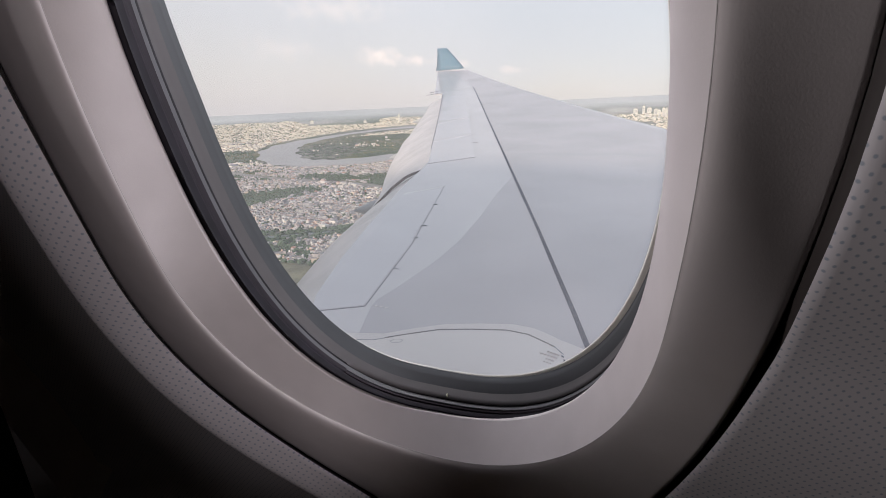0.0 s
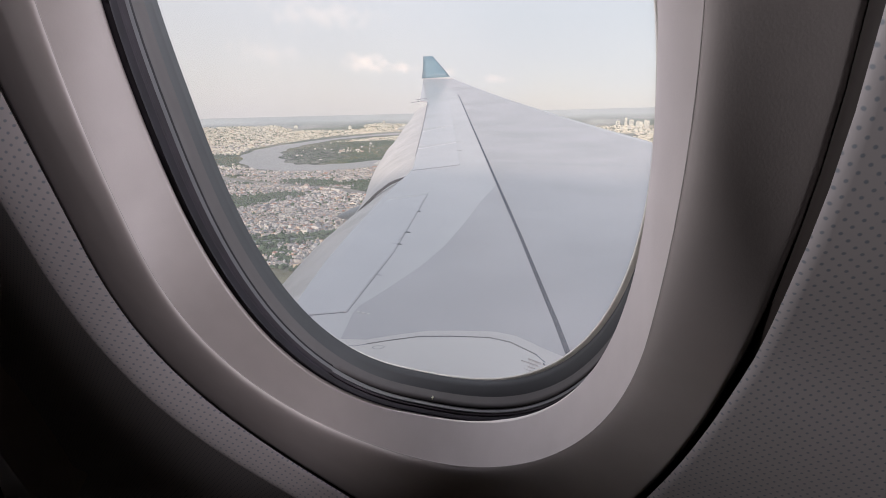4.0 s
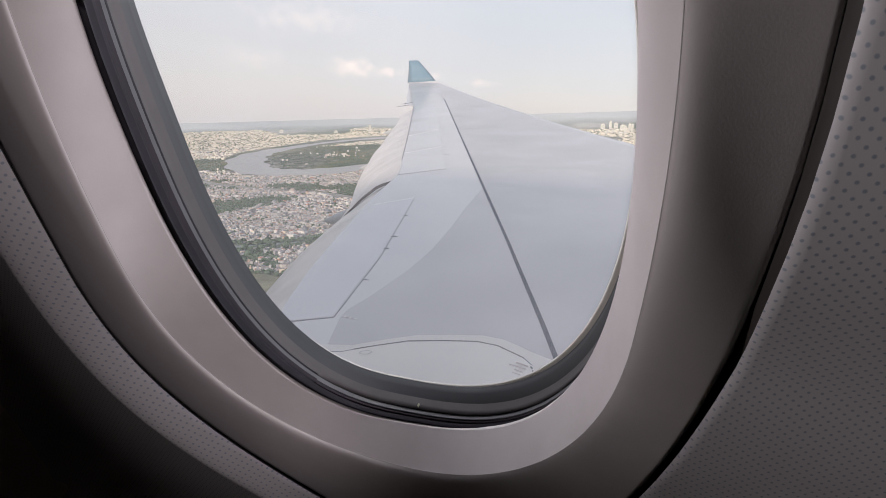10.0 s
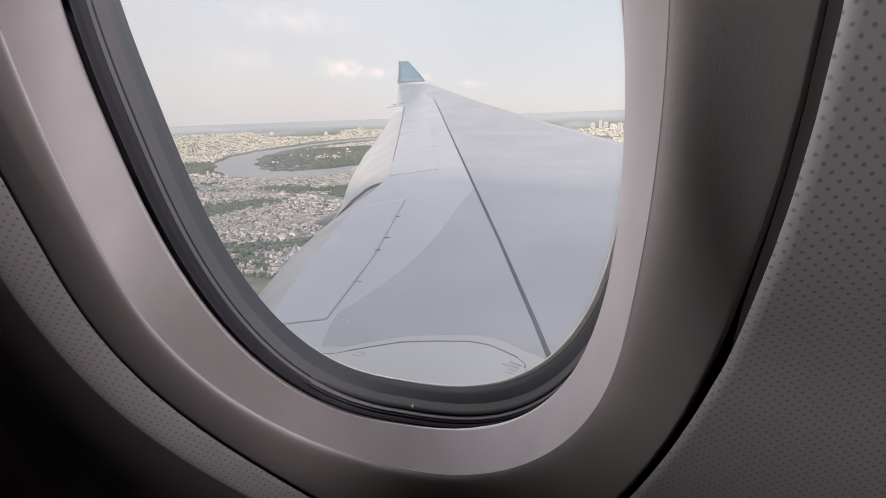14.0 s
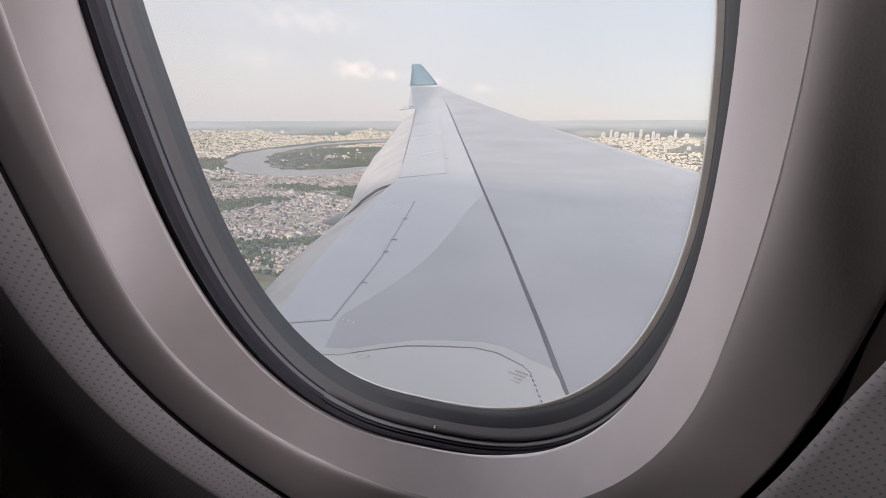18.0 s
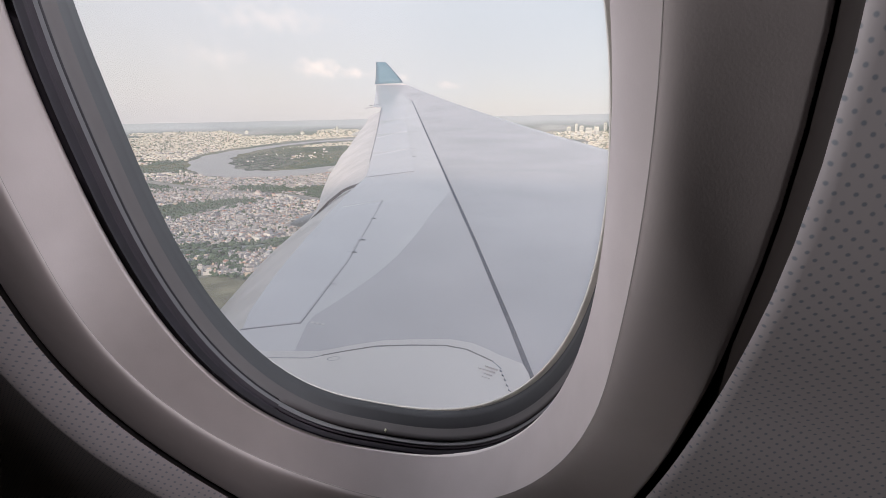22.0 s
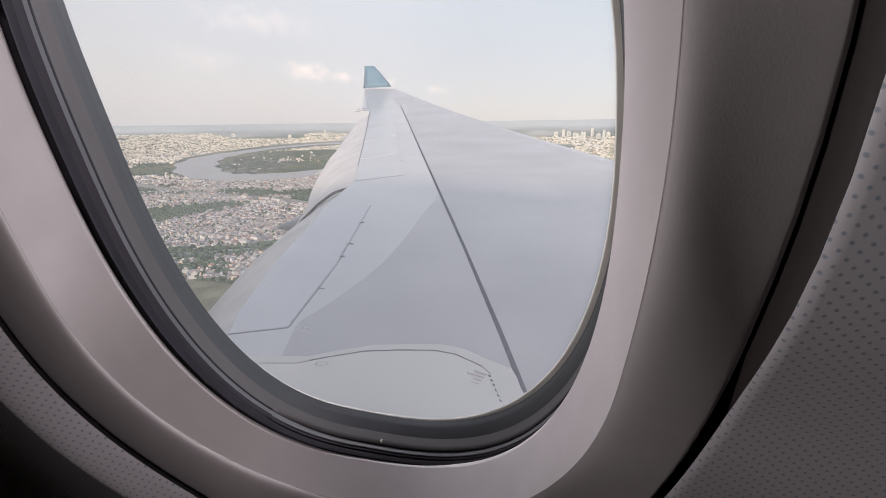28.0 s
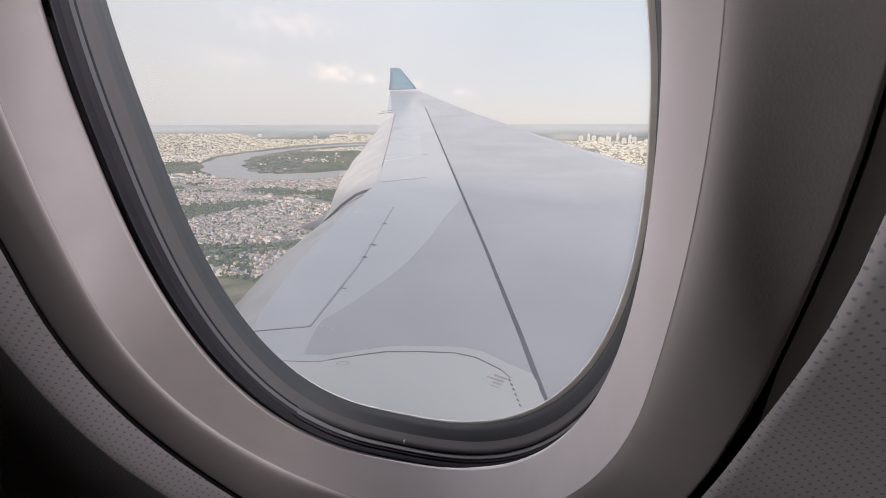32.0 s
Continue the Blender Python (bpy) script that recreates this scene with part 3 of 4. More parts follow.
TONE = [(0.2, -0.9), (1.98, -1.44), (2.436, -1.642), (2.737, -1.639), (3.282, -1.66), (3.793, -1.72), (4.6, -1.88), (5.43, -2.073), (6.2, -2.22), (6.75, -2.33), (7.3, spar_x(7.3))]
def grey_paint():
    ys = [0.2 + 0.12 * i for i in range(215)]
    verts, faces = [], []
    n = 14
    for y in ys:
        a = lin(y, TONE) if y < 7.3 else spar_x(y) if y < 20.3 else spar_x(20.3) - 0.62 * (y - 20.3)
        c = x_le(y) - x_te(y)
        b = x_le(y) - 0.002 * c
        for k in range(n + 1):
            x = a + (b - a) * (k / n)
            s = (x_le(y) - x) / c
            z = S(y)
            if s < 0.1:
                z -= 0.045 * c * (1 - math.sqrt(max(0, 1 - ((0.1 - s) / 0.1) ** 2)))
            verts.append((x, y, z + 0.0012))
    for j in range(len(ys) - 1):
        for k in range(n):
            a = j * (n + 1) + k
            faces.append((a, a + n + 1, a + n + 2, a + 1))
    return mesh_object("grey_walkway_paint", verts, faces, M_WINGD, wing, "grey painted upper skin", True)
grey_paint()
strip("sealant_line", SPAR, lambda y: 0.027 if y < 5 else 0.032, M_DARK, 0.003, "dark sealant line along the spar")
strip("slat_joint", [(-8.937, 20.305), (-10.2, 22.2), (-12.341, 25.238)], 0.022, M_LINE, 0.003)
M_CROSS = mat("cross_band_grey", (0.42, 0.385, 0.41), 0.25, var=0.05)
strip("skin_joint", [(-2.84, 8.17), (-2.08, 8.33), (-1.26, 8.45), (-0.47, 8.5), (0.6, 8.52)], 0.16, M_CROSS, 0.002, "faint darker band across the grey skin")
strip("tip_joint", [(-9.95, 20.673), (-13.0, 26.0)], 0.045, M_LINE, 0.003)

# spoilers and their gaps
def plate(name, corners, material, lift):
    verts = [(x, y, S(y) + lift) for x, y in corners] + [(x, y, S(y) - 0.01) for x, y in corners]
    n = len(corners)
    return mesh_object(name, verts, [tuple(range(n))] + [(i, i + n, (i + 1) % n + n, (i + 1) % n) for i in range(n)], material, wing)
plate("spoiler", [(-1.665, 2.375), (-1.9, 2.185), (-2.039, 2.41), (-2.35, 3.09), (-2.765, 4.12), (-3.1, 5.235), (-2.84, 5.71), (-2.45, 4.66), (-2.03, 3.53)], M_SPOIL, 0.002)
def quad_on(y0, y1):
    h0, h1 = lin(y0, HINGE), lin(y1, HINGE)
    ya, yb = y0 - 0.68, y1 - 1.6 * (y1 - 7.8) / 12 - 0.65
    return [(h0, y0), (x_te(ya), ya), (x_te(yb), yb), (h1, y1)]
HINGE = [(7.82, -3.351), (12.945, -5.795), (19.786, -9.125)]
for y0, y1 in ((7.84, 10.2), (10.22, 12.9), (12.92, 15.6), (15.62, 18.9)):
    plate("spoiler", quad_on(y0, y1), M_SPOIL, 0.002)
strip("spoiler_hinge_gap", [(-1.65, 2.364), (-2.016, 3.53), (-2.835, 5.737)], 0.0036, M_LINE, 0.003)
strip("spoiler_gap", [(-1.65, 2.364), (-1.905, 2.167)], 0.0036, M_LINE, 0.003)
strip("spoiler_gap", [(-2.835, 5.737), (-3.086, 5.242)], 0.010, M_STREAK, 0.003)
strip("spoiler_hinge_gap", [(-3.351, 7.82), (-5.795, 12.945), (-9.125, 19.786)], 0.0055, M_LINE, 0.003)
strip("spoiler_gap", [(-3.351, 7.82), (-3.81, 7.135)], 0.006, M_LINE, 0.003)
strip("spoiler_gap", [(lin(10.2, HINGE), 10.2), (x_te(9.2), 9.2)], 0.016, M_STREAK, 0.003)
strip("spoiler_gap", [(lin(12.9, HINGE), 12.9), (x_te(11.6), 11.6)], 0.016, M_STREAK, 0.003)
for x, y, w in ((-2.541, 4.873, 0.10), (-2.259, 4.098, 0.13), (-2.2, 3.93, 0.05), (-2.18, 3.861, 0.05), (-2.143, 3.733, 0.13), (-1.856, 3.01, 0.09),
                (-5.795, 12.945, 0.16), (-5.5, 12.3, 0.10), (-4.53, 10.288, 0.2), (-4.3, 9.75, 0.12), (-4.047, 9.257, 0.2)):
    k = 1 if y < 7 else 1.6
    plate("hinge_bracket", [(x - 0.008, y - 0.0025 * k), (x + w * 0.55, y - 0.0012 * k), (x + w * 0.55, y + 0.0012 * k), (x - 0.008, y + 0.0025 * k)], M_LINE, 0.004)
    if w > 0.09 and y < 7:
        # the bracket's rounded end turns back to the hinge
        e, g = x + w * 0.55, 0.016
        plate("hinge_bracket", [(e, y), (e + 0.006, y + g), (e + 0.001, y + g + 0.002), (e - 0.006, y + 0.003)], M_LINE, 0.004)
        plate("hinge_bracket", [(e, y + g), (x + w * 0.2, y + g + 0.004), (x + w * 0.2, y + g + 0.007), (e, y + g + 0.003)], M_LINE, 0.004)
# dark strip paints the shade edge where the flap drops below the wing
strip("flap_gap", [(x_te(y) - 0.015, y) for y in (8.5, 10, 11.5, 13, 14.5, 16, 17, 18.28)], lambda y: 0.008 + 0.06 * max(0, (y - 8.5) / 9.8) ** 1.5, M_LINE, 0.001)
for i in range(3):
    plate("fastener", [(-1.60 + 0.035 * i, 2.385), (-1.585 + 0.035 * i, 2.385), (-1.585 + 0.035 * i, 2.40), (-1.60 + 0.035 * i, 2.40)], M_STREAK, 0.003)

# flaps lowered for landing
def flap(name, rows, material):
    n = 10
    verts, faces = [], []
    for y, xt, zt in rows:
        x0, z0 = x_te(y) + 0.3, S(y) - 0.05
        top = []
        for k in range(n + 1):
            t = k / n
            top.append((x0 + (xt - x0) * t, y, z0 + (zt - z0) * t ** 1.7))
        bot = [(a, b, c - 0.13 * (1 - k / n) ** 0.7 - 0.012) for k, (a, b, c) in enumerate(top)]
        verts += top + bot[::-1]
    w = 2 * (n + 1)
    for j in range(len(rows) - 1):
        for k in range(w):
            a, b = j * w + k, j * w + (k + 1) % w
            faces.append((a, b, b + w, a + w))
    faces += [tuple(range(w)), tuple((len(rows) - 1) * w + k for k in range(w))[::-1]]
    ob = mesh_object(name, verts, faces, material, wing, "lowered trailing edge flap", True)
    ob.data.set_sharp_from_angle(angle=radians(40))
    return ob
OF = [(7.24, -4.98, -1.65), (8.42, -5.49, -1.454), (9.26, -5.92, -1.314), (11.09, -6.815, -1.039), (12.81, -7.518, -0.762), (15.12, -8.41, -0.363), (18.2, -9.6, 0.22)]
IF = [(0.0, -1.8, -2.0), (2.0, -2.78, -1.93), (4.05, -3.80, -1.845), (5.43, -4.42, -1.772), (6.22, -4.69, -1.723), (7.18, -4.97, -1.66)]
def subdiv(rows, k=8):
    out = []
    for a, b in zip(rows, rows[1:]):
        out += [tuple(p + (q - p) * i / k for p, q in zip(a, b)) for i in range(k)]
    return out + [rows[-1]]
def ripple(rows):
    return [(y, x + 0.012 * math.sin(y * 2.4), z + 0.012 * math.sin(y * 3.7)) for y, x, z in rows]
flap("outer_flap", ripple(subdiv(OF)), M_FLAP)
flap("inner_flap", subdiv(IF), M_FLAP)
# added dark strip; its colour stands for the shade in the gap between the flaps
def junction_curve():
    pts = [(-3.93, -0.87), (-4.1, -0.925), (-4.229, -0.985), (-4.479, -1.165), (-4.76, -1.43), (-4.95, -1.63)]
    verts, faces = [], []
    for x, z in pts:
        verts += [(x, 7.18, z + 0.012), (x, 7.215, z + 0.012), (x, 7.215, z - 0.03), (x, 7.18, z - 0.03)]
    for i in range(len(pts) - 1):
        for k in range(4):
            a, b = 4 * i + k, 4 * i + (k + 1) % 4
            faces.append((a, a + 4, b + 4, b))
    faces += [(3, 2, 1, 0), (4 * len(pts) - 4, 4 * len(pts) - 3, 4 * len(pts) - 2, 4 * len(pts) - 1)]
    return mesh_object("flap_end_seal", verts, faces, M_BROWN, wing, "dark strip in the gap between two flaps")
junction_curve()
def canoe(tip, fore, r):
    tip, fore = Vector(tip), Vector(fore)
    n, m = 14, 12
    verts, faces = [], []
    ax = fore - tip
    side = ax.cross(Vector((0, 0, 1))).normalized()
    up = side.cross(ax).normalized()
    for j in range(n + 1):
        t = j / n
        rad = r * max(0.03, math.sin(math.pi * min(1, t * 0.62) ** 0.8))
        for k in range(m):
            a = 2 * math.pi * k / m
            verts.append(tip + ax * t + side * (rad * 0.6 * math.cos(a)) + up * (rad * math.sin(a)))
    for j in range(n):
        for k in range(m):
            a, b = j * m + k, j * m + (k + 1) % m
            faces.append((a, b, b + m, a + m))
    faces += [tuple(range(m))[::-1], tuple(n * m + k for k in range(m))]
    return mesh_object("flap_track_fairing", verts, faces, M_CANOE, wing, "grey pod under the flap", True)
canoe((-5.95, 8.2, -1.80), (-3.6, 8.0, -1.35), 0.24)
canoe((-7.80, 12.4, -1.22), (-5.9, 12.2, -0.9), 0.20)
canoe((-9.40, 16.4, -0.42), (-7.8, 16.2, -0.2), 0.16)

# winglet, dischargers
def winglet():
    prof = [(0.0, 0.0), (0.08, 0.035), (0.35, 0.05), (0.75, 0.03), (1.0, 0.0), (0.75, -0.03), (0.35, -0.05), (0.08, -0.035)]
    rows = [((-12.0, 26.1, 1.93), (-13.55, 26.1, 1.86), 1.0), ((-12.25, 26.28, 2.15), (-13.59, 26.28, 2.15), 0.8), ((-12.75, 26.42, 2.6), (-13.63, 26.42, 2.6), 0.6), ((-13.14, 26.5, 2.95), (-13.68, 26.5, 2.955), 0.4)]
    verts, faces = [], []
    for le, te, th in rows:
        le, te = Vector(le), Vector(te)
        for s, t in prof:
            verts.append(le + (te - le) * s + Vector((0, t * th * 1.6, 0)))
    m = len(prof)
    for j in range(len(rows) - 1):
        for k in range(m):
            a, b = j * m + k, j * m + (k + 1) % m
            faces.append((a, b, b + m, a + m))
    faces += [tuple(range(m))[::-1], tuple((len(rows) - 1) * m + k for k in range(m))]
    return mesh_object("winglet", verts, faces, M_TEAL, wing, "teal blue painted winglet", True)
winglet()
plate("winglet_root", [(-11.75, 26.0), (-13.5, 25.95), (-13.55, 26.12), (-11.9, 26.14)], M_WING, 0.012)
def rod(name, a, b, r, material, parent):
    a, b = Vector(a), Vector(b)
    d = (b - a).normalized()
    s = d.cross(Vector((0.1, 0.2, 1))).normalized()
    u = s.cross(d)
    vs = [p + (s * math.cos(k * 1.0472) + u * math.sin(k * 1.0472)) * r for p in (a, b) for k in range(6)]
    return mesh_object(name, vs, [(k, (k + 1) % 6, (k + 1) % 6 + 6, k + 6) for k in range(6)] + [(5, 4, 3, 2, 1, 0), (6, 7, 8, 9, 10, 11)], material, parent)
for dy, dz in ((0.0, 0.0), (0.3, 0.1)):
    rod("static_discharger", (-9.45, 18.4 + dy, 0.55 + dz), (-9.92, 18.36 + dy, 0.485 + dz), 0.008, M_DARK, wing)

# wing root fairing
FAIR = [(-2.2, 1.5), (-1.75, 1.86), (-1.596, 1.89), (-1.342, 1.985), (-1.227, 2.104), (-1.098, 2.216), (-0.94, 2.29), (-0.773, 2.35), (-0.66, 2.345), (-0.56, 2.30), (-0.5, 2.265), (-0.444, 2.21), (-0.40, 2.13), (-0.372, 2.06), (-0.322, 1.96), (-0.2, 1.7), (0.0, 1.2)]
def fair_sheet(name, grow, base, rise, material):
    verts, faces = [], []
    n = 10
    for x, y in FAIR:
        y += grow
        for k in range(n + 1):
            t = k / n
            yy = y + (-0.1 - y) * t
            verts.append((x + (grow * 0.8 if x > -0.5 else 0) * (1 - t), yy, S(yy) + base + rise * (t ** 0.6)))
    for j in range(len(FAIR) - 1):
        for k in range(n):
            a = j * (n + 1) + k
            faces.append((a, a + n + 1, a + n + 2, a + 1))
    return mesh_object(name, verts, faces, material, wing, "", True)
def fair_z(x, y):
    e = lin(x, FAIR)
    t = max(0.0, (e - y) / (e + 0.1))
    return S(y) + 0.014 + 0.16 * t ** 0.6
def fair_patch(name, corners, material, lift=0.0015):
    n = len(corners)
    verts = [(x, y, fair_z(x, y) + lift) for x, y in corners] + [(x, y, fair_z(x, y) - 0.01) for x, y in corners]
    return mesh_object(name, verts, [tuple(range(n))] + [(i, i + n, (i + 1) % n + n, (i + 1) % n) for i in range(n)], material, wing)
fair_sheet("fairing_border", 0.10, 0.007, 0.02, M_WHITE2)
fair_sheet("root_fairing", 0.0, 0.014, 0.16, M_WHITE2)
strip("fairing_gap", FAIR[1:12], lambda y: 0.0055, M_LINE, 0.0155)
strip("fairing_gap_wide", [(-1.3, 2.03), (-1.2, 2.128), (-1.098, 2.220), (-0.94, 2.293), (-0.773, 2.352), (-0.66, 2.347), (-0.5, 2.267)], 0.008, M_BROWN, 0.0165)
for i in range(6):
    t = i / 5
    x, y = -0.437 + 0.10 * t, 2.175 - 0.19 * t
    fair_patch("fairing_bolt", [(x + 0.006 * math.cos(a * 1.0472), y + 0.005 * math.sin(a * 1.0472)) for a in range(6)], M_LINE)
for y, l in ((2.17, 0.06), (2.125, 0.08), (2.08, 0.04), (2.04, 0.04)):
    fair_patch("bolt_streak", [(-0.45, y - 0.0016), (-0.45, y + 0.0016), (-0.45 - l, y + 0.0005), (-0.45 - l, y - 0.0005)], M_STREAK, 0.001)
def access_ring():
    n = 20
    cx, cy = -1.185, 1.955
    vs = []
    for r in (0.026, 0.030):
        for k in range(n):
            a = 2 * math.pi * k / n
            x, y = cx + r * math.cos(a), cy + r * math.sin(a)
            vs.append((x, y, fair_z(x, y) + 0.003))
    return mesh_object("access_cap", vs, [(k, (k + 1) % n, (k + 1) % n + n, k + n) for k in range(n)], M_LINE, wing)
access_ring()

# small parts belong to the panel that carries them
kids = {k: [o for o in wing.children if o.name.split(".")[0] == k] for k in ("spoiler", "hinge_bracket", "fairing_bolt", "bolt_streak", "access_cap", "root_fairing", "winglet", "winglet_root", "fastener")}
def mid_y(ob):
    return sum(v.co.y for v in ob.data.vertices) / len(ob.data.vertices)
for ob in kids["hinge_bracket"] + kids["fastener"]:
    ob.parent = min(kids["spoiler"], key=lambda p: abs(mid_y(p) - mid_y(ob) + (0.4 if mid_y(ob) > 7 else 0)))
for k in ("fairing_bolt", "bolt_streak", "access_cap"):
    for ob in kids[k]:
        ob.parent = kids["root_fairing"][0]
kids["winglet_root"][0].parent = kids["winglet"][0]

# ---- ground ----
ALT, FLAT, EDGE = 230.0, 2300.0, 4900.0
RIM = 247.0
GROUND_TILT = Vector((0.870, 0.492)) * math.tan(radians(2.35))      # tilt fitted to the slope of the horizon as the camera sees it
def gz(x, y):
    # flat under the city, then bowled up so its edge meets the horizon in view
    r = math.hypot(x, y)
    return -ALT + GROUND_TILT.x * x + GROUND_TILT.y * y + (RIM * ((r - FLAT) / (EDGE - FLAT)) ** 1.35 if r > FLAT else 0)
def place(az, dep):
    # ground point in a direction: degrees to the left of +y, degrees below the horizon
    sx, sy = -math.sin(radians(az)), math.cos(radians(az))
    lo, hi = 300.0, EDGE
    for _ in range(40):
        r = (lo + hi) / 2
        if math.atan2(-gz(r * sx, r * sy), r) > radians(dep):
            lo = r
        else:
            hi = r
    return r * sx, r * sy

def city_ground():
    m = mat("city_ground", (0.1, 0.12, 0.06), 0.95, spec=0.05)
    nt = m.node_tree
    b = nt.nodes["Principled BSDF"]
    tc = nt.nodes.new("ShaderNodeTexCoord")
    def noise_at(scale, det=5):
        n = nt.nodes.new("ShaderNodeTexNoise")
        n.inputs["Scale"].default_value, n.inputs["Detail"].default_value = scale, det
        nt.links.new(tc.outputs["Object"], n.inputs["Vector"])
        return n.outputs[0]
    def ramp(src, stops):
        r = nt.nodes.new("ShaderNodeValToRGB")
        while len(r.color_ramp.elements) < len(stops):
            r.color_ramp.elements.new(0.5)
        for e, (p, c) in zip(r.color_ramp.elements, stops):
            e.position, e.color = p, (*c, 1)
        nt.links.new(src, r.inputs[0])
        return r.outputs[0]
    def mixed(fac, a, c):
        n = nt.nodes.new("ShaderNodeMix")
        n.data_type = "RGBA"
        for k, v in (("Factor", fac), ("A", a), ("B", c)):
            nt.links.new(v, n.inputs[k])
        return n.outputs["Result"]
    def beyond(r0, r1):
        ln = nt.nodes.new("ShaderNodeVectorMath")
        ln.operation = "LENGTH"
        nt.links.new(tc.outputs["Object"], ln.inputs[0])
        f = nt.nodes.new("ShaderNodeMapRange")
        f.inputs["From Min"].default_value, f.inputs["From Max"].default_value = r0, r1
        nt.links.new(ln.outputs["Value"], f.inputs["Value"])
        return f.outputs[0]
    green = ramp(noise_at(0.004), [(0.30, (0.06, 0.085, 0.065)), (0.45, (0.10, 0.135, 0.07)), (0.55, (0.19, 0.19, 0.095)), (0.7, (0.27, 0.24, 0.18))])
    v = nt.nodes.new("ShaderNodeTexVoronoi")
    v.inputs["Scale"].default_value = 0.045
    nt.links.new(tc.outputs["Object"], v.inputs["Vector"])
    paved = ramp(v.outputs["Color"], [(0.30, (0.06, 0.075, 0.065)), (0.5, (0.19, 0.185, 0.185)), (0.75, (0.34, 0.32, 0.30))])
    mask = ramp(noise_at(0.0035, 8), [(0.42, (0.15, 0.15, 0.15)), (0.56, (0.8, 0.8, 0.8))])
    town = mixed(mask, green, paved)
    # distance haze put into the colour: outer ground pales over dark-to-pale noise
    haze_mid = ramp(noise_at(0.002, 8), [(0.35, (0.15, 0.18, 0.15)), (0.48, (0.24, 0.26, 0.22)), (0.58, (0.38, 0.37, 0.34)), (0.7, (0.52, 0.50, 0.46))])
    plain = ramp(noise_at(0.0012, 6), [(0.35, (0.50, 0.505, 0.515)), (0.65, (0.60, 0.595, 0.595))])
    nt.links.new(mixed(beyond(4150, 4600), mixed(beyond(3200, 4100), town, haze_mid), plain), b.inputs["Base Color"])
    return m
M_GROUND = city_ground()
def make_ground():
    rs = [150, 300, 500, 800, 1200, 1600, 2000, FLAT] + [FLAT + 100 * i for i in range(1, 27)]
    na = 120
    verts = [(0, 0, gz(0, 0))]
    for r in rs:
        for i in range(na):
            x, y = r * math.cos(2 * math.pi * i / na), r * math.sin(2 * math.pi * i / na)
            verts.append((x, y, gz(x, y)))
    faces = [(0, 1 + i, 1 + (i + 1) % na) for i in range(na)]
    for j in range(len(rs) - 1):
        for i in range(na):
            a, b = 1 + j * na + i, 1 + j * na + (i + 1) % na
            faces.append((a, a + na, b + na, b))
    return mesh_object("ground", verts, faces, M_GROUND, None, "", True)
tagged(make_ground(), "green and dusty urban plain far below, paled outward for haze", "ground", kind="structure")

def ribbon(name, pts, width, lift, material):
    # a flat band along a smooth line through the given ground points
    P = [Vector((x, y, 0)) for x, y in pts]
    Q = []
    for i in range(len(P) - 1):
        a, b, c, d = P[max(i - 1, 0)], P[i], P[i + 1], P[min(i + 2, len(P) - 1)]
        for k in range(10):
            t = k / 10
            Q.append(0.5 * ((2 * b) + (c - a) * t + (2 * a - 5 * b + 4 * c - d) * t * t + (3 * b - a - 3 * c + d) * t ** 3))
    Q.append(P[-1])
    verts, faces = [], []
    for i, p in enumerate(Q):
        d = (Q[min(i + 1, len(Q) - 1)] - Q[max(i - 1, 0)]).normalized()
        q = Vector((-d.y, d.x, 0)) * ((width(i / len(Q)) if callable(width) else width) / 2 * (1 + 0.12 * math.sin(i * 0.7)))
        for e in (p + q, p - q):
            verts.append((e.x, e.y, gz(e.x, e.y) + lift))
    for i in range(len(Q) - 1):
        a = 2 * i
        faces.append((a, a + 1, a + 3, a + 2))
    return mesh_object(name, verts, faces, material, None, "", True), Q
RIVER = [(12, 3.0), (22, 4.0), (31, 4.6), (36.3, 5.05), (40.3, 5.08), (42.3, 4.8), (43.0, 4.2), (42.5, 3.6), (41.0, 3.15), (38.5, 2.7), (35, 2.2), (30, 1.75), (22, 1.4)]
river_ob, river_line = ribbon("river", [place(a, d) for a, d in RIVER], lambda t: 190 - 130 * min(1, max(0, (t - 0.55) / 0.25)), 1.2, mat("river_water", (0.34, 0.31, 0.30), 0.35, var=0.06, scale=0.004))
tagged(river_ob, "wide grey-brown river bending round a green peninsula", "water", kind="structure")
M_ROAD = mat("road_concrete", (0.30, 0.28, 0.26), 0.9, var=0.1, scale=0.05)
ROADS = [place(a, d) for a, d in [(62, 3.9), (54, 4.9), (48.9, 5.54), (45.3, 6.18), (40.5, 6.78), (36.5, 7.1), (33.8, 7.5), (25, 8.6)]]
road_ob, road_line = ribbon("road", ROADS, 46, 1.0, M_ROAD)
tagged(road_ob, "pale straight highway crossing the city", "road", kind="structure")
canal_ob, canal_line = ribbon("canal", [place(a, d) for a, d in [(60, 10.6), (52, 11.3), (47.2, 11.9), (44, 12.1), (40.9, 12.0), (37.2, 11.9), (30, 11.4)]], 20, 0.8, mat("canal_water", (0.12, 0.15, 0.14), 0.3, var=0.3, scale=0.05))
tagged(canal_ob, "dark green canal strip between the houses", "water", kind="structure")
field_ob, field_line = ribbon("field", [place(a, d) for a, d in [(50, 15.0), (46, 15.6), (42, 16.3), (38, 17.0), (34, 17.6)]], 130, 0.6, mat("field_grass", (0.175, 0.165, 0.11), 0.95, var=0.3, scale=0.03))
tagged(field_ob, "brown-green open field beside the houses", "field", kind="structure")
RV, RD, CN, FD = (np.array([(p.x, p.y) for p in q]) for q in (river_line, road_line, canal_line, field_line))

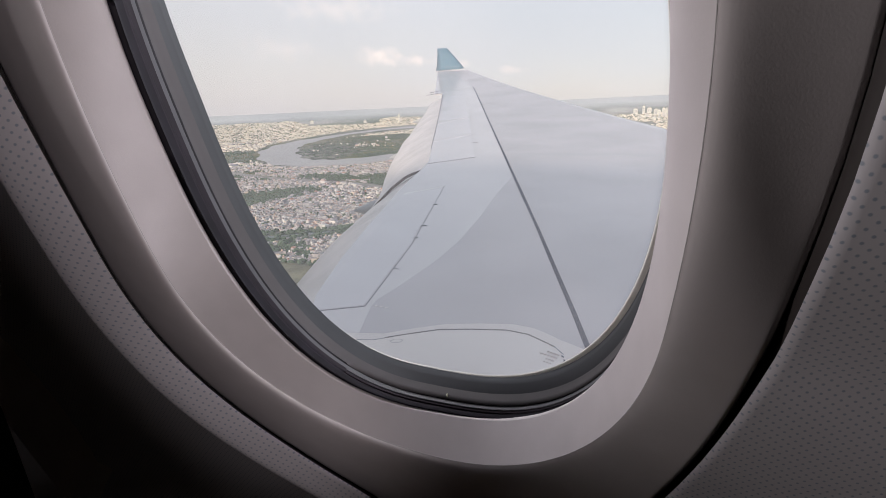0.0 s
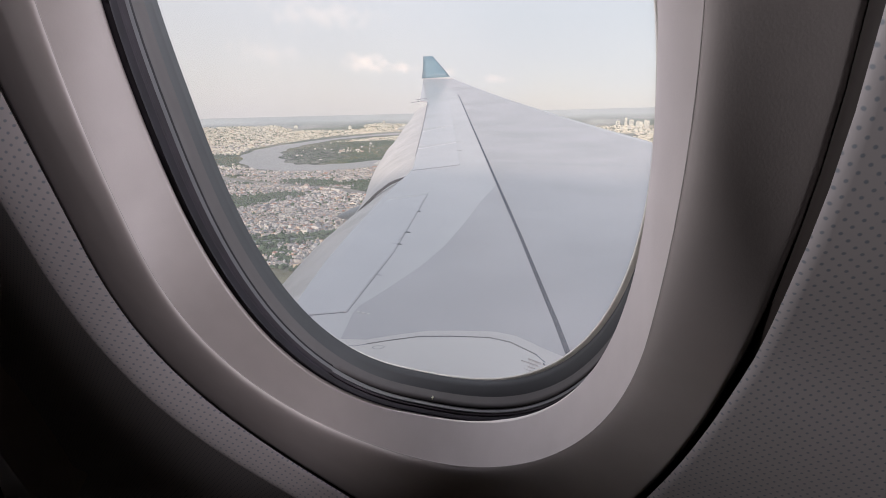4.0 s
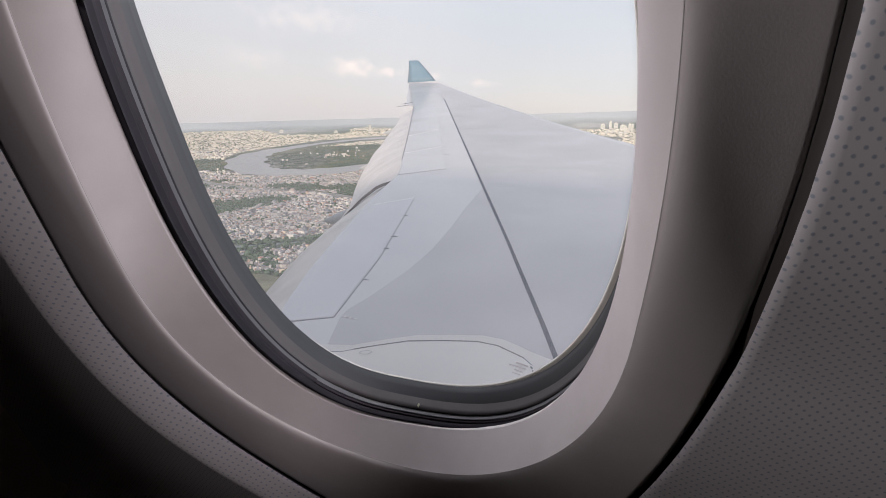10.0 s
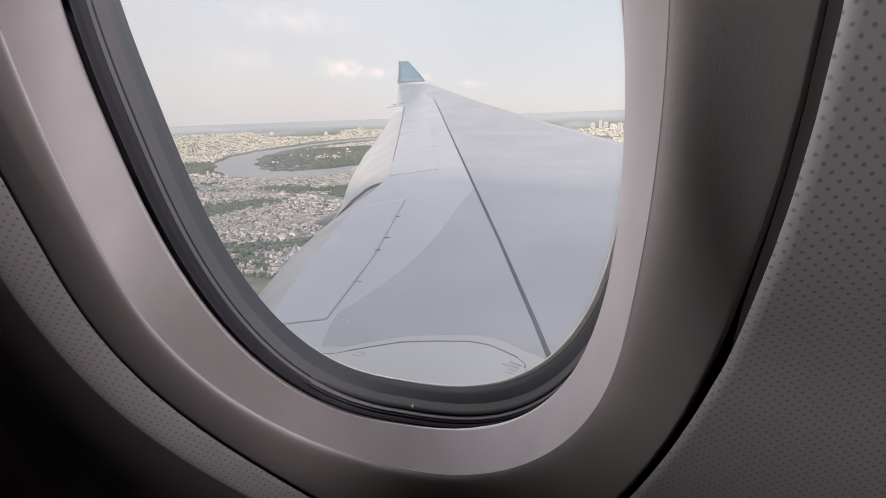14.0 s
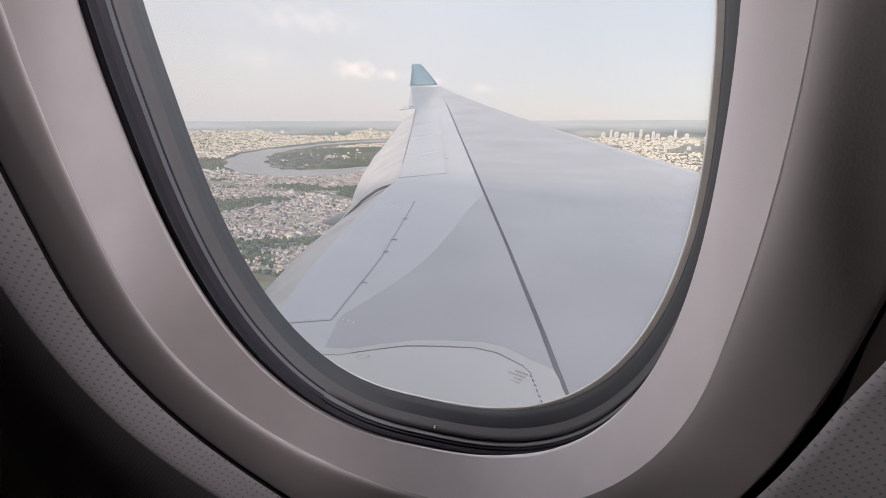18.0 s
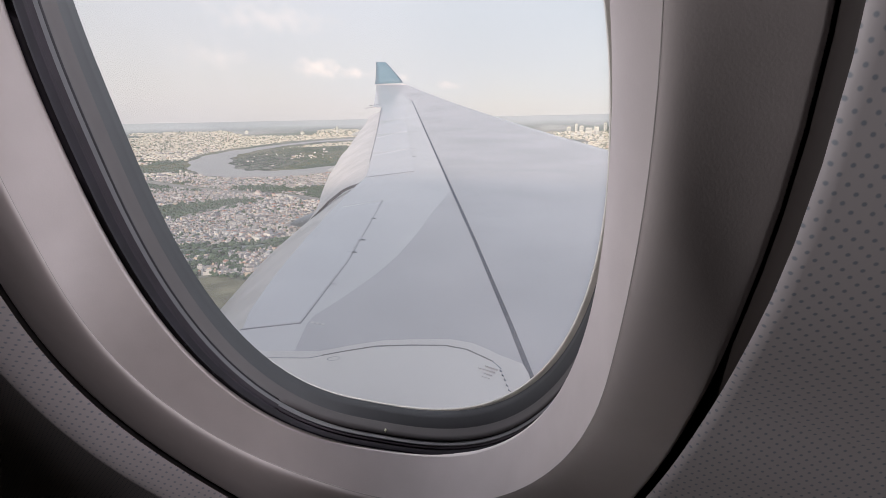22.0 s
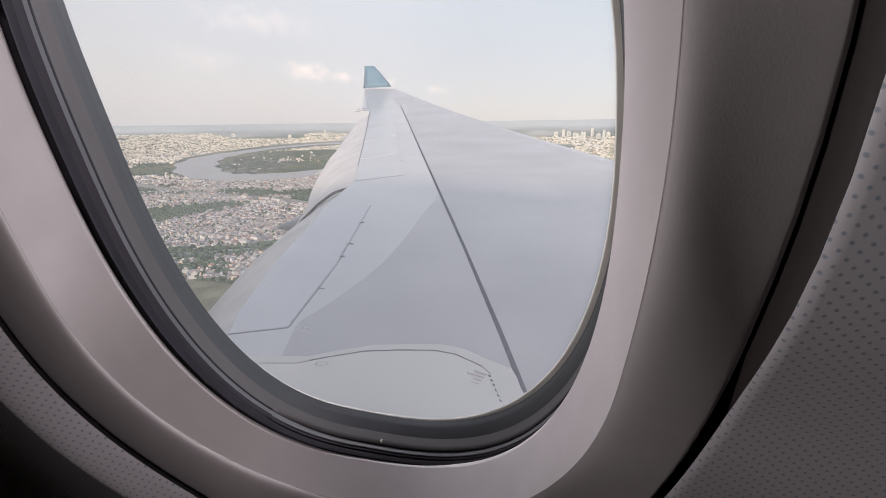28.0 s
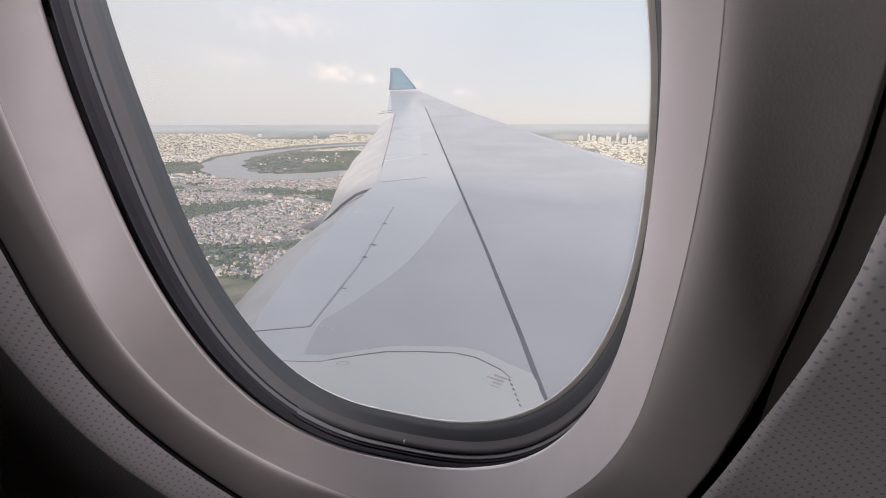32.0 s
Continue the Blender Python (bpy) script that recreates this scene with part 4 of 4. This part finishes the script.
def house_mat(name, stops):
    m = mat(name, (0.6, 0.57, 0.5), 0.85)
    nt = m.node_tree
    b = nt.nodes["Principled BSDF"]
    g = nt.nodes.new("ShaderNodeNewGeometry")
    r = nt.nodes.new("ShaderNodeValToRGB")
    r.color_ramp.interpolation = "CONSTANT"
    while len(r.color_ramp.elements) < len(stops):
        r.color_ramp.elements.new(0.5)
    for e, (p, c) in zip(r.color_ramp.elements, stops):
        e.position, e.color = p, (*c, 1)
    nt.links.new(g.outputs["Random Per Island"], r.inputs[0])
    nt.links.new(r.outputs[0], b.inputs["Base Color"])
    return m
# light is put into these colours: near greyer for cloud shade, far sunlit
M_HOUSE = house_mat("house_plaster", [(0.0, (0.60, 0.56, 0.55)), (0.24, (0.38, 0.355, 0.365)), (0.40, (0.64, 0.52, 0.43)), (0.52, (0.28, 0.265, 0.275)), (0.66, (0.50, 0.45, 0.44)), (0.80, (0.33, 0.33, 0.365)), (0.90, (0.76, 0.71, 0.69))])
M_TILES = house_mat("house_roofs", [(0.0, (0.31, 0.295, 0.315)), (0.20, (0.50, 0.47, 0.48)), (0.38, (0.46, 0.265, 0.215)), (0.54, (0.19, 0.19, 0.21)), (0.70, (0.45, 0.365, 0.34)), (0.82, (0.27, 0.30, 0.34)), (0.91, (0.70, 0.67, 0.67))])
M_HOUSE_SUN = house_mat("sunlit_house_tones", [(0.0, (0.82, 0.75, 0.65)), (0.25, (0.62, 0.57, 0.50)), (0.38, (0.78, 0.70, 0.58)), (0.56, (0.46, 0.43, 0.38)), (0.70, (0.58, 0.45, 0.36)), (0.78, (0.70, 0.62, 0.51)), (0.86, (0.90, 0.84, 0.74))])
M_TREE = mat("tree_leaves", (0.085, 0.12, 0.078), 0.9, var=0.4, scale=0.08)

def green_field(x, y):
    # wooded patches, as in the plan of the quarter
    return noise.fractal(Vector((x * 0.0022, y * 0.0022, 3.1)), 1.0, 2.0, 4) + 0.25 * noise.noise(Vector((x * 0.011, y * 0.011, 7.7)))
def near(line, x, y, d):
    return bool((((line - (x, y)) ** 2).sum(1) < d * d).any())

def add_house(V, F, M, x, y, w, d, h, a, gable, wall, roof):
    # walls as one island, the roof as another
    c, s = math.cos(a), math.sin(a)
    z = gz(x, y)
    def at(px, py, pz):
        V.append((x + px * c - py * s, y + px * s + py * c, z + pz))
    b = len(V)
    q = ((-w / 2, -d / 2), (w / 2, -d / 2), (w / 2, d / 2), (-w / 2, d / 2))
    for pz in (-2, h):
        for px, py in q:
            at(px, py, pz)
    F += [(b + j, b + (j + 1) % 4, b + 4 + (j + 1) % 4, b + 4 + j) for j in range(4)]
    M += [wall] * 4
    b = len(V)
    for px, py in q:
        at(px * 1.06, py * 1.04, h)
    if gable:
        at(0, -d / 2, h + w * 0.32)
        at(0, d / 2, h + w * 0.32)
        F += [(b, b + 1, b + 4), (b + 2, b + 3, b + 5), (b + 1, b + 2, b + 5, b + 4), (b + 3, b, b + 4, b + 5)]
        M += [roof] * 4
    else:
        F.append((b, b + 1, b + 2, b + 3))
        M.append(roof)

def least_az(r):
    # bearings below this are hidden behind the wing as seen from the camera
    dep = math.degrees(math.atan2(ALT, r))
    return lin(dep, [(0, 22), (3, 24), (5, 27), (8, 30), (12, 34), (17, 38), (30, 42)])

def quarter(rng, cx, cy, cell, k, near_set, trees, ok, plan, sparse):
    # rows of narrow lots back to back along streets
    a = radians(rng.choice((18, 24, 30, 52, 70, -12, 40)))
    ca, sa = math.cos(a), math.sin(a)
    deep, street = 11.0 * k, 6.5 * k
    pitch = 2 * deep + street
    nv = int(cell * 0.75 / pitch) + 1
    V, F, M = near_set
    for iv in range(-nv, nv + 1):
        for row in (0, 1):
            v = iv * pitch + (row - 0.5) * deep
            u = -cell * 0.72
            base = rng.choice((3, 3.5, 4, 4.5, 5.5, 7))
            while u < cell * 0.72:
                w = rng.choice((4, 4.4, 5, 5, 6.5, 9, 12)) * k
                u += w
                if rng.random() < 0.05:
                    u += 7 * k
                    continue
                x, y = cx + (u - w / 2) * ca - v * sa, cy + (u - w / 2) * sa + v * ca
                if not ok(x, y):
                    continue
                kind = plan(x, y)
                if kind == "none":
                    continue
                if kind == "park" and rng.random() < 0.985 - 0.4 * max(0, noise.noise(Vector((x * 0.006, y * 0.006, 5))) - 0.1):
                    if rng.random() < 0.7:
                        trees.append((x, y, rng.uniform(3, 6.0)))
                    continue
                if kind == "trees" or (kind == "edge" and rng.random() < 0.5) or rng.random() < 0.20:
                    if rng.random() < (0.7 if kind == "trees" else 0.8):
                        trees.append((x, y, rng.uniform(3, 6.0) * (0.8 + 0.25 * k)))
                    continue
                if rng.random() < sparse:
                    continue
                h = max(3.0, base + rng.uniform(-1.5, 3.0)) * (1 + 0.15 * (k - 1))
                d = deep * rng.uniform(0.6, 0.97)
                if rng.random() < 0.012:
                    w, d, h = w * 2.4, d * 1.5, h + 5
                add_house(V, F, M, x, y, w * 0.95, d, h, a + rng.uniform(-0.03, 0.03), rng.random() < 0.42, 0, 1)
                if k < 0.9 and rng.random() < 0.3:
                    o = d * 0.25
                    add_house(V, F, M, x - o * sa, y + o * ca, w * 0.55, d * 0.3, h + 2.6, a, False, 0, 1)

FAR_ARM = [(22, 1.4), (30, 1.75), (35, 2.2), (38.5, 2.7), (41, 3.15), (60, 5)]
def city():
    rng = random.Random(5)
    near_set, mid_set, far_set = ([], [], []), ([], [], []), ([], [], [])
    trees = []
    def plan(x, y):
        r = math.hypot(x, y)
        if near(RV, x, y, 118) or near(RD, x, y, 34) or near(CN, x, y, 12):
            return "none"
        if near(FD, x, y, 66):
            return "none"
        if near(CN, x, y, 40) or near(FD, x, y, 75):
            return "trees"
        deg = math.degrees(math.atan2(-x, y))
        gr = green_field(x, y)
        dep = math.degrees(math.atan2(-gz(x, y), r))
        inside = deg < 41.6 and lin(deg, FAR_ARM) < dep < 4.9
        if inside:
            return "park"
        limit = 0.16
        return "trees" if gr > limit + 0.12 else "edge" if gr > limit else "houses"
    for cell, r0, r1, k, target, sparse in ((240.0, 560, 1500, 0.72, near_set, 0.06), (420.0, 1500, 2650, 0.88, near_set, 0.10), (620.0, 2650, 3500, 1.4, mid_set, 0.12)):
        n = int(r1 / cell) + 2
        for ci in range(-n, 2):
            for cj in range(0, n):
                cx, cy = (ci + rng.uniform(0.3, 0.7)) * cell, (cj + rng.uniform(0.3, 0.7)) * cell
                if not r0 - cell < math.hypot(cx, cy) < r1 + cell or not 18 < math.degrees(math.atan2(-cx, cy)) < 66:
                    continue
                def ok(x, y):
                    if int(math.floor(x / cell)) != ci or int(math.floor(y / cell)) != cj:
                        return False
                    r = math.hypot(x, y)
                    return r0 <= r < r1 and least_az(r) < math.degrees(math.atan2(-x, y)) < 58
                quarter(rng, cx, cy, cell, k, target, trees, ok, plan, sparse)
    # halls, blocks and villages out on the plain
    V, F, M = far_set
    for _ in range(95000):
        r = math.sqrt(rng.uniform(2500 ** 2, 4700 ** 2))
        deg = rng.uniform(-16, 58)
        if 15 < deg < 23 or (deg > 15 and r < 3500) or (deg < 15 and (r > 3950 or rng.random() < 0.4)):
            continue
        x, y = -r * math.sin(radians(deg)), r * math.cos(radians(deg))
        dense = noise.fractal(Vector((x * 0.0016, y * 0.0016, 1.7)), 1.0, 2.0, 4)
        if dense < -0.55 + 1.3 * max(0, (r - 4000) / 500) or near(RV, x, y, 110):
            continue
        if rng.random() < 0.25:
            trees.append((x, y, rng.uniform(2.5, 5)))
            continue
        # long low fronts, shrunk and turned square to the camera to look far off
        add_house(V, F, M, x, y, rng.uniform(4, 17), rng.uniform(2.5, 6), rng.choice((1.5, 2, 2.5, 3, 5)), radians(deg) + rng.uniform(-0.35, 0.35), rng.random() < 0.2, 0, 0)
    return (near_set, mid_set, far_set), trees
(near_set, mid_set, far_set), tree_list = city()
def houses(name, parts, mats, label):
    V, F, M = parts
    ob = mesh_object(name, V, F, mats[0])
    for m in mats[1:]:
        ob.data.materials.append(m)
    ob.data.polygons.foreach_set("material_index", M)
    return tagged(ob, label, "houses", kind="stuff")
houses("low_houses", near_set, (M_HOUSE, M_TILES), "dense pale low-rise tube houses with flat and gabled roofs")
houses("riverside_houses", mid_set, (M_HOUSE_SUN, M_HOUSE), "sunlit cream and grey houses along the river")
houses("distant_houses", far_set, (M_HOUSE_SUN,), "far sunlit pale city blocks toward the horizon")

def tree_clumps():
    rng = random.Random(9)
    ico = [(0, 0, 1), (0.9, 0, 0.45), (0.28, 0.85, 0.45), (-0.72, 0.53, 0.45), (-0.72, -0.53, 0.45), (0.28, -0.85, 0.45),
           (0.72, 0.53, -0.3), (-0.28, 0.85, -0.3), (-0.9, 0, -0.3), (-0.28, -0.85, -0.3), (0.72, -0.53, -0.3)]
    tri = [(0, 1, 2), (0, 2, 3), (0, 3, 4), (0, 4, 5), (0, 5, 1), (1, 6, 2), (2, 7, 3), (3, 8, 4), (4, 9, 5), (5, 10, 1), (2, 6, 7), (3, 7, 8), (4, 8, 9), (5, 9, 10), (1, 10, 6)]
    V, F = [], []
    for x, y, s in tree_list:
        for _ in range(3 if math.hypot(x, y) < 1300 else 1):
            b = len(V)
            ox, oy, k = x + rng.uniform(-4, 4), y + rng.uniform(-4, 4), s * rng.uniform(0.5, 1.0)
            z = gz(ox, oy) + k * 0.7
            V += [(ox + p[0] * k * rng.uniform(0.75, 1.25), oy + p[1] * k * rng.uniform(0.75, 1.25), z + p[2] * k * rng.uniform(0.7, 1.2)) for p in ico]
            F += [tuple(b + i for i in t) for t in tri]
    return mesh_object("tree_clumps", V, F, M_TREE)
tagged(tree_clumps(), "dark green tree clumps between the houses", "trees", kind="stuff")

# tall apartment blocks
M_TOWER = mat("tower_plaster", (0.72, 0.69, 0.63), 0.8, var=0.06, scale=0.1)
M_TWIN = mat("tower_windows", (0.16, 0.18, 0.20), 0.3)
M_ROOF = mat("tower_roof", (0.45, 0.43, 0.41), 0.9, var=0.1, scale=0.2)
def tower(w, d, h, floors):
    t = tagged(new("apartment_tower"), "pale concrete apartment tower with dark window bands", "building", "distant apartment towers")
    def bx(name, x0, x1, y0, y1, z0, z1, material, under=None):
        vs = [(x, y, z) for z in (z0, z1) for x, y in ((x0, y0), (x1, y0), (x1, y1), (x0, y1))]
        return mesh_object(name, vs, [(0, 3, 2, 1), (4, 5, 6, 7), (0, 1, 5, 4), (1, 2, 6, 5), (2, 3, 7, 6), (3, 0, 4, 7)], material, under or t)
    wl = bx("wall", -w / 2, w / 2, -d / 2, d / 2, -6, h, M_TOWER)
    bx("roof", -w / 4, w / 4, -d / 4, d / 4, h - 1, h + 7, M_ROOF)
    for i in range(floors):
        z = 4 + (h - 8) * i / floors
        zz = z + (h - 8) / floors * 0.45
        bx("window_band", -w * 0.42, w * 0.42, -d / 2 - 0.3, d / 2 + 0.3, z, zz, M_TWIN, wl)
    for k in (-1, 0, 1):
        bx("pier", k * w * 0.3 - 1, k * w * 0.3 + 1, -d / 2 - 0.5, d / 2 + 0.5, -6, h - 1, M_TOWER, wl)
    return t
def set_tower(ob, az, dep, turn, first=False):
    x, y = place(az, dep - (0.95 if az < 15 else 0.0))
    m = pose(x, y, gz(x, y), 0, 0, turn)
    if first:
        ob.matrix_basis = m
        return ob
    return copy_thing(ob, m)
slim, slab, low = tower(14, 13, 48, 12), tower(25, 13, 30, 9), tower(22, 15, 16, 5)
set_tower(slim, 2.9, 2.6, 20, True)
set_tower(slab, 4.6, 1.55, -15, True)
set_tower(low, 0.6, 1.6, 10, True)
for az, dep in ((5.9, 1.75), (6.15, 1.7), (6.5, 1.9), (2.2, 1.3), (5.2, 1.3), (-0.6, 1.8), (31.2, 1.2), (4.1, 1.5), (7.9, 1.5)):
    set_tower(slim, az, dep, az * 7 % 40)
for az, dep in ((7.4, 1.4), (1.2, 1.35), (-1.0, 1.4), (2.6, 1.6), (3.7, 1.4), (6.8, 1.55), (0.2, 1.9), (8.6, 1.5)):
    set_tower(slab, az, dep, az * 5 % 60 - 20)
for az, dep in ((6.9, 2.0), (3.9, 1.9), (5.5, 2.2), (1.9, 2.1), (-1.8, 2.2), (39.6, 1.3), (4.7, 2.4), (2.5, 2.3), (0.9, 2.3), (7.6, 1.8), (8.2, 1.9), (34.5, 1.3), (43, 1.4)):
    set_tower(low, az, dep, az * 3 % 50)

# ---- cabin behind the camera ----
cabin = tagged(new("cabin_shell"), "plain cabin lining out of view, browned for warm bounce", "cabin", kind="structure")
def box(name, lo, hi, material, parent=None, label=""):
    x0, y0, z0 = lo
    x1, y1, z1 = hi
    v = [(x0, y0, z0), (x1, y0, z0), (x1, y1, z0), (x0, y1, z0), (x0, y0, z1), (x1, y0, z1), (x1, y1, z1), (x0, y1, z1)]
    f = [(0, 3, 2, 1), (4, 5, 6, 7), (0, 1, 5, 4), (1, 2, 6, 5), (2, 3, 7, 6), (3, 0, 4, 7)]
    return mesh_object(name, v, f, material, parent, label)
def hull_y(z):
    return HC.y + math.sqrt(HR * HR - (z - HC.z) ** 2) - 0.05
def bulkhead(name, x0, x1, y_in, material):
    # an upright partition that follows the curve of the hull
    zs = [-1.0 + 0.19 * i for i in range(11)]
    prof = [(hull_y(z), z) for z in zs] + [(y_in, zs[-1]), (y_in, zs[0])]
    n = len(prof)
    verts = [(x, y, z) for x in (x0, x1) for y, z in prof]
    faces = [tuple(range(n)), tuple(range(n, 2 * n))[::-1]] + [(i, i + n, (i + 1) % n + n, (i + 1) % n) for i in range(n)]
    return mesh_object(name, verts, faces, material, cabin)
box("floor", (-1.35, -2.2, -1.1), (0.85, hull_y(-1.1), -1.0), M_SHELL, cabin)
box("ceiling", (-1.35, -2.2, 0.9), (0.85, hull_y(1.0), 1.0), M_SHELL, cabin)
box("wall_back", (-1.35, -2.3, -1.1), (0.85, -2.2, 1.0), M_SHELL, cabin)
bulkhead("wall_fore", 0.79, 0.85, -2.2, M_BOUNCE)
bulkhead("wall_aft", -1.35, -1.29, -2.2, M_SHELL)
# added unseen partition that stops daylight leaking in behind the wall panel
bulkhead("frame_aft", -0.85, -0.79, -0.42, M_STOP)
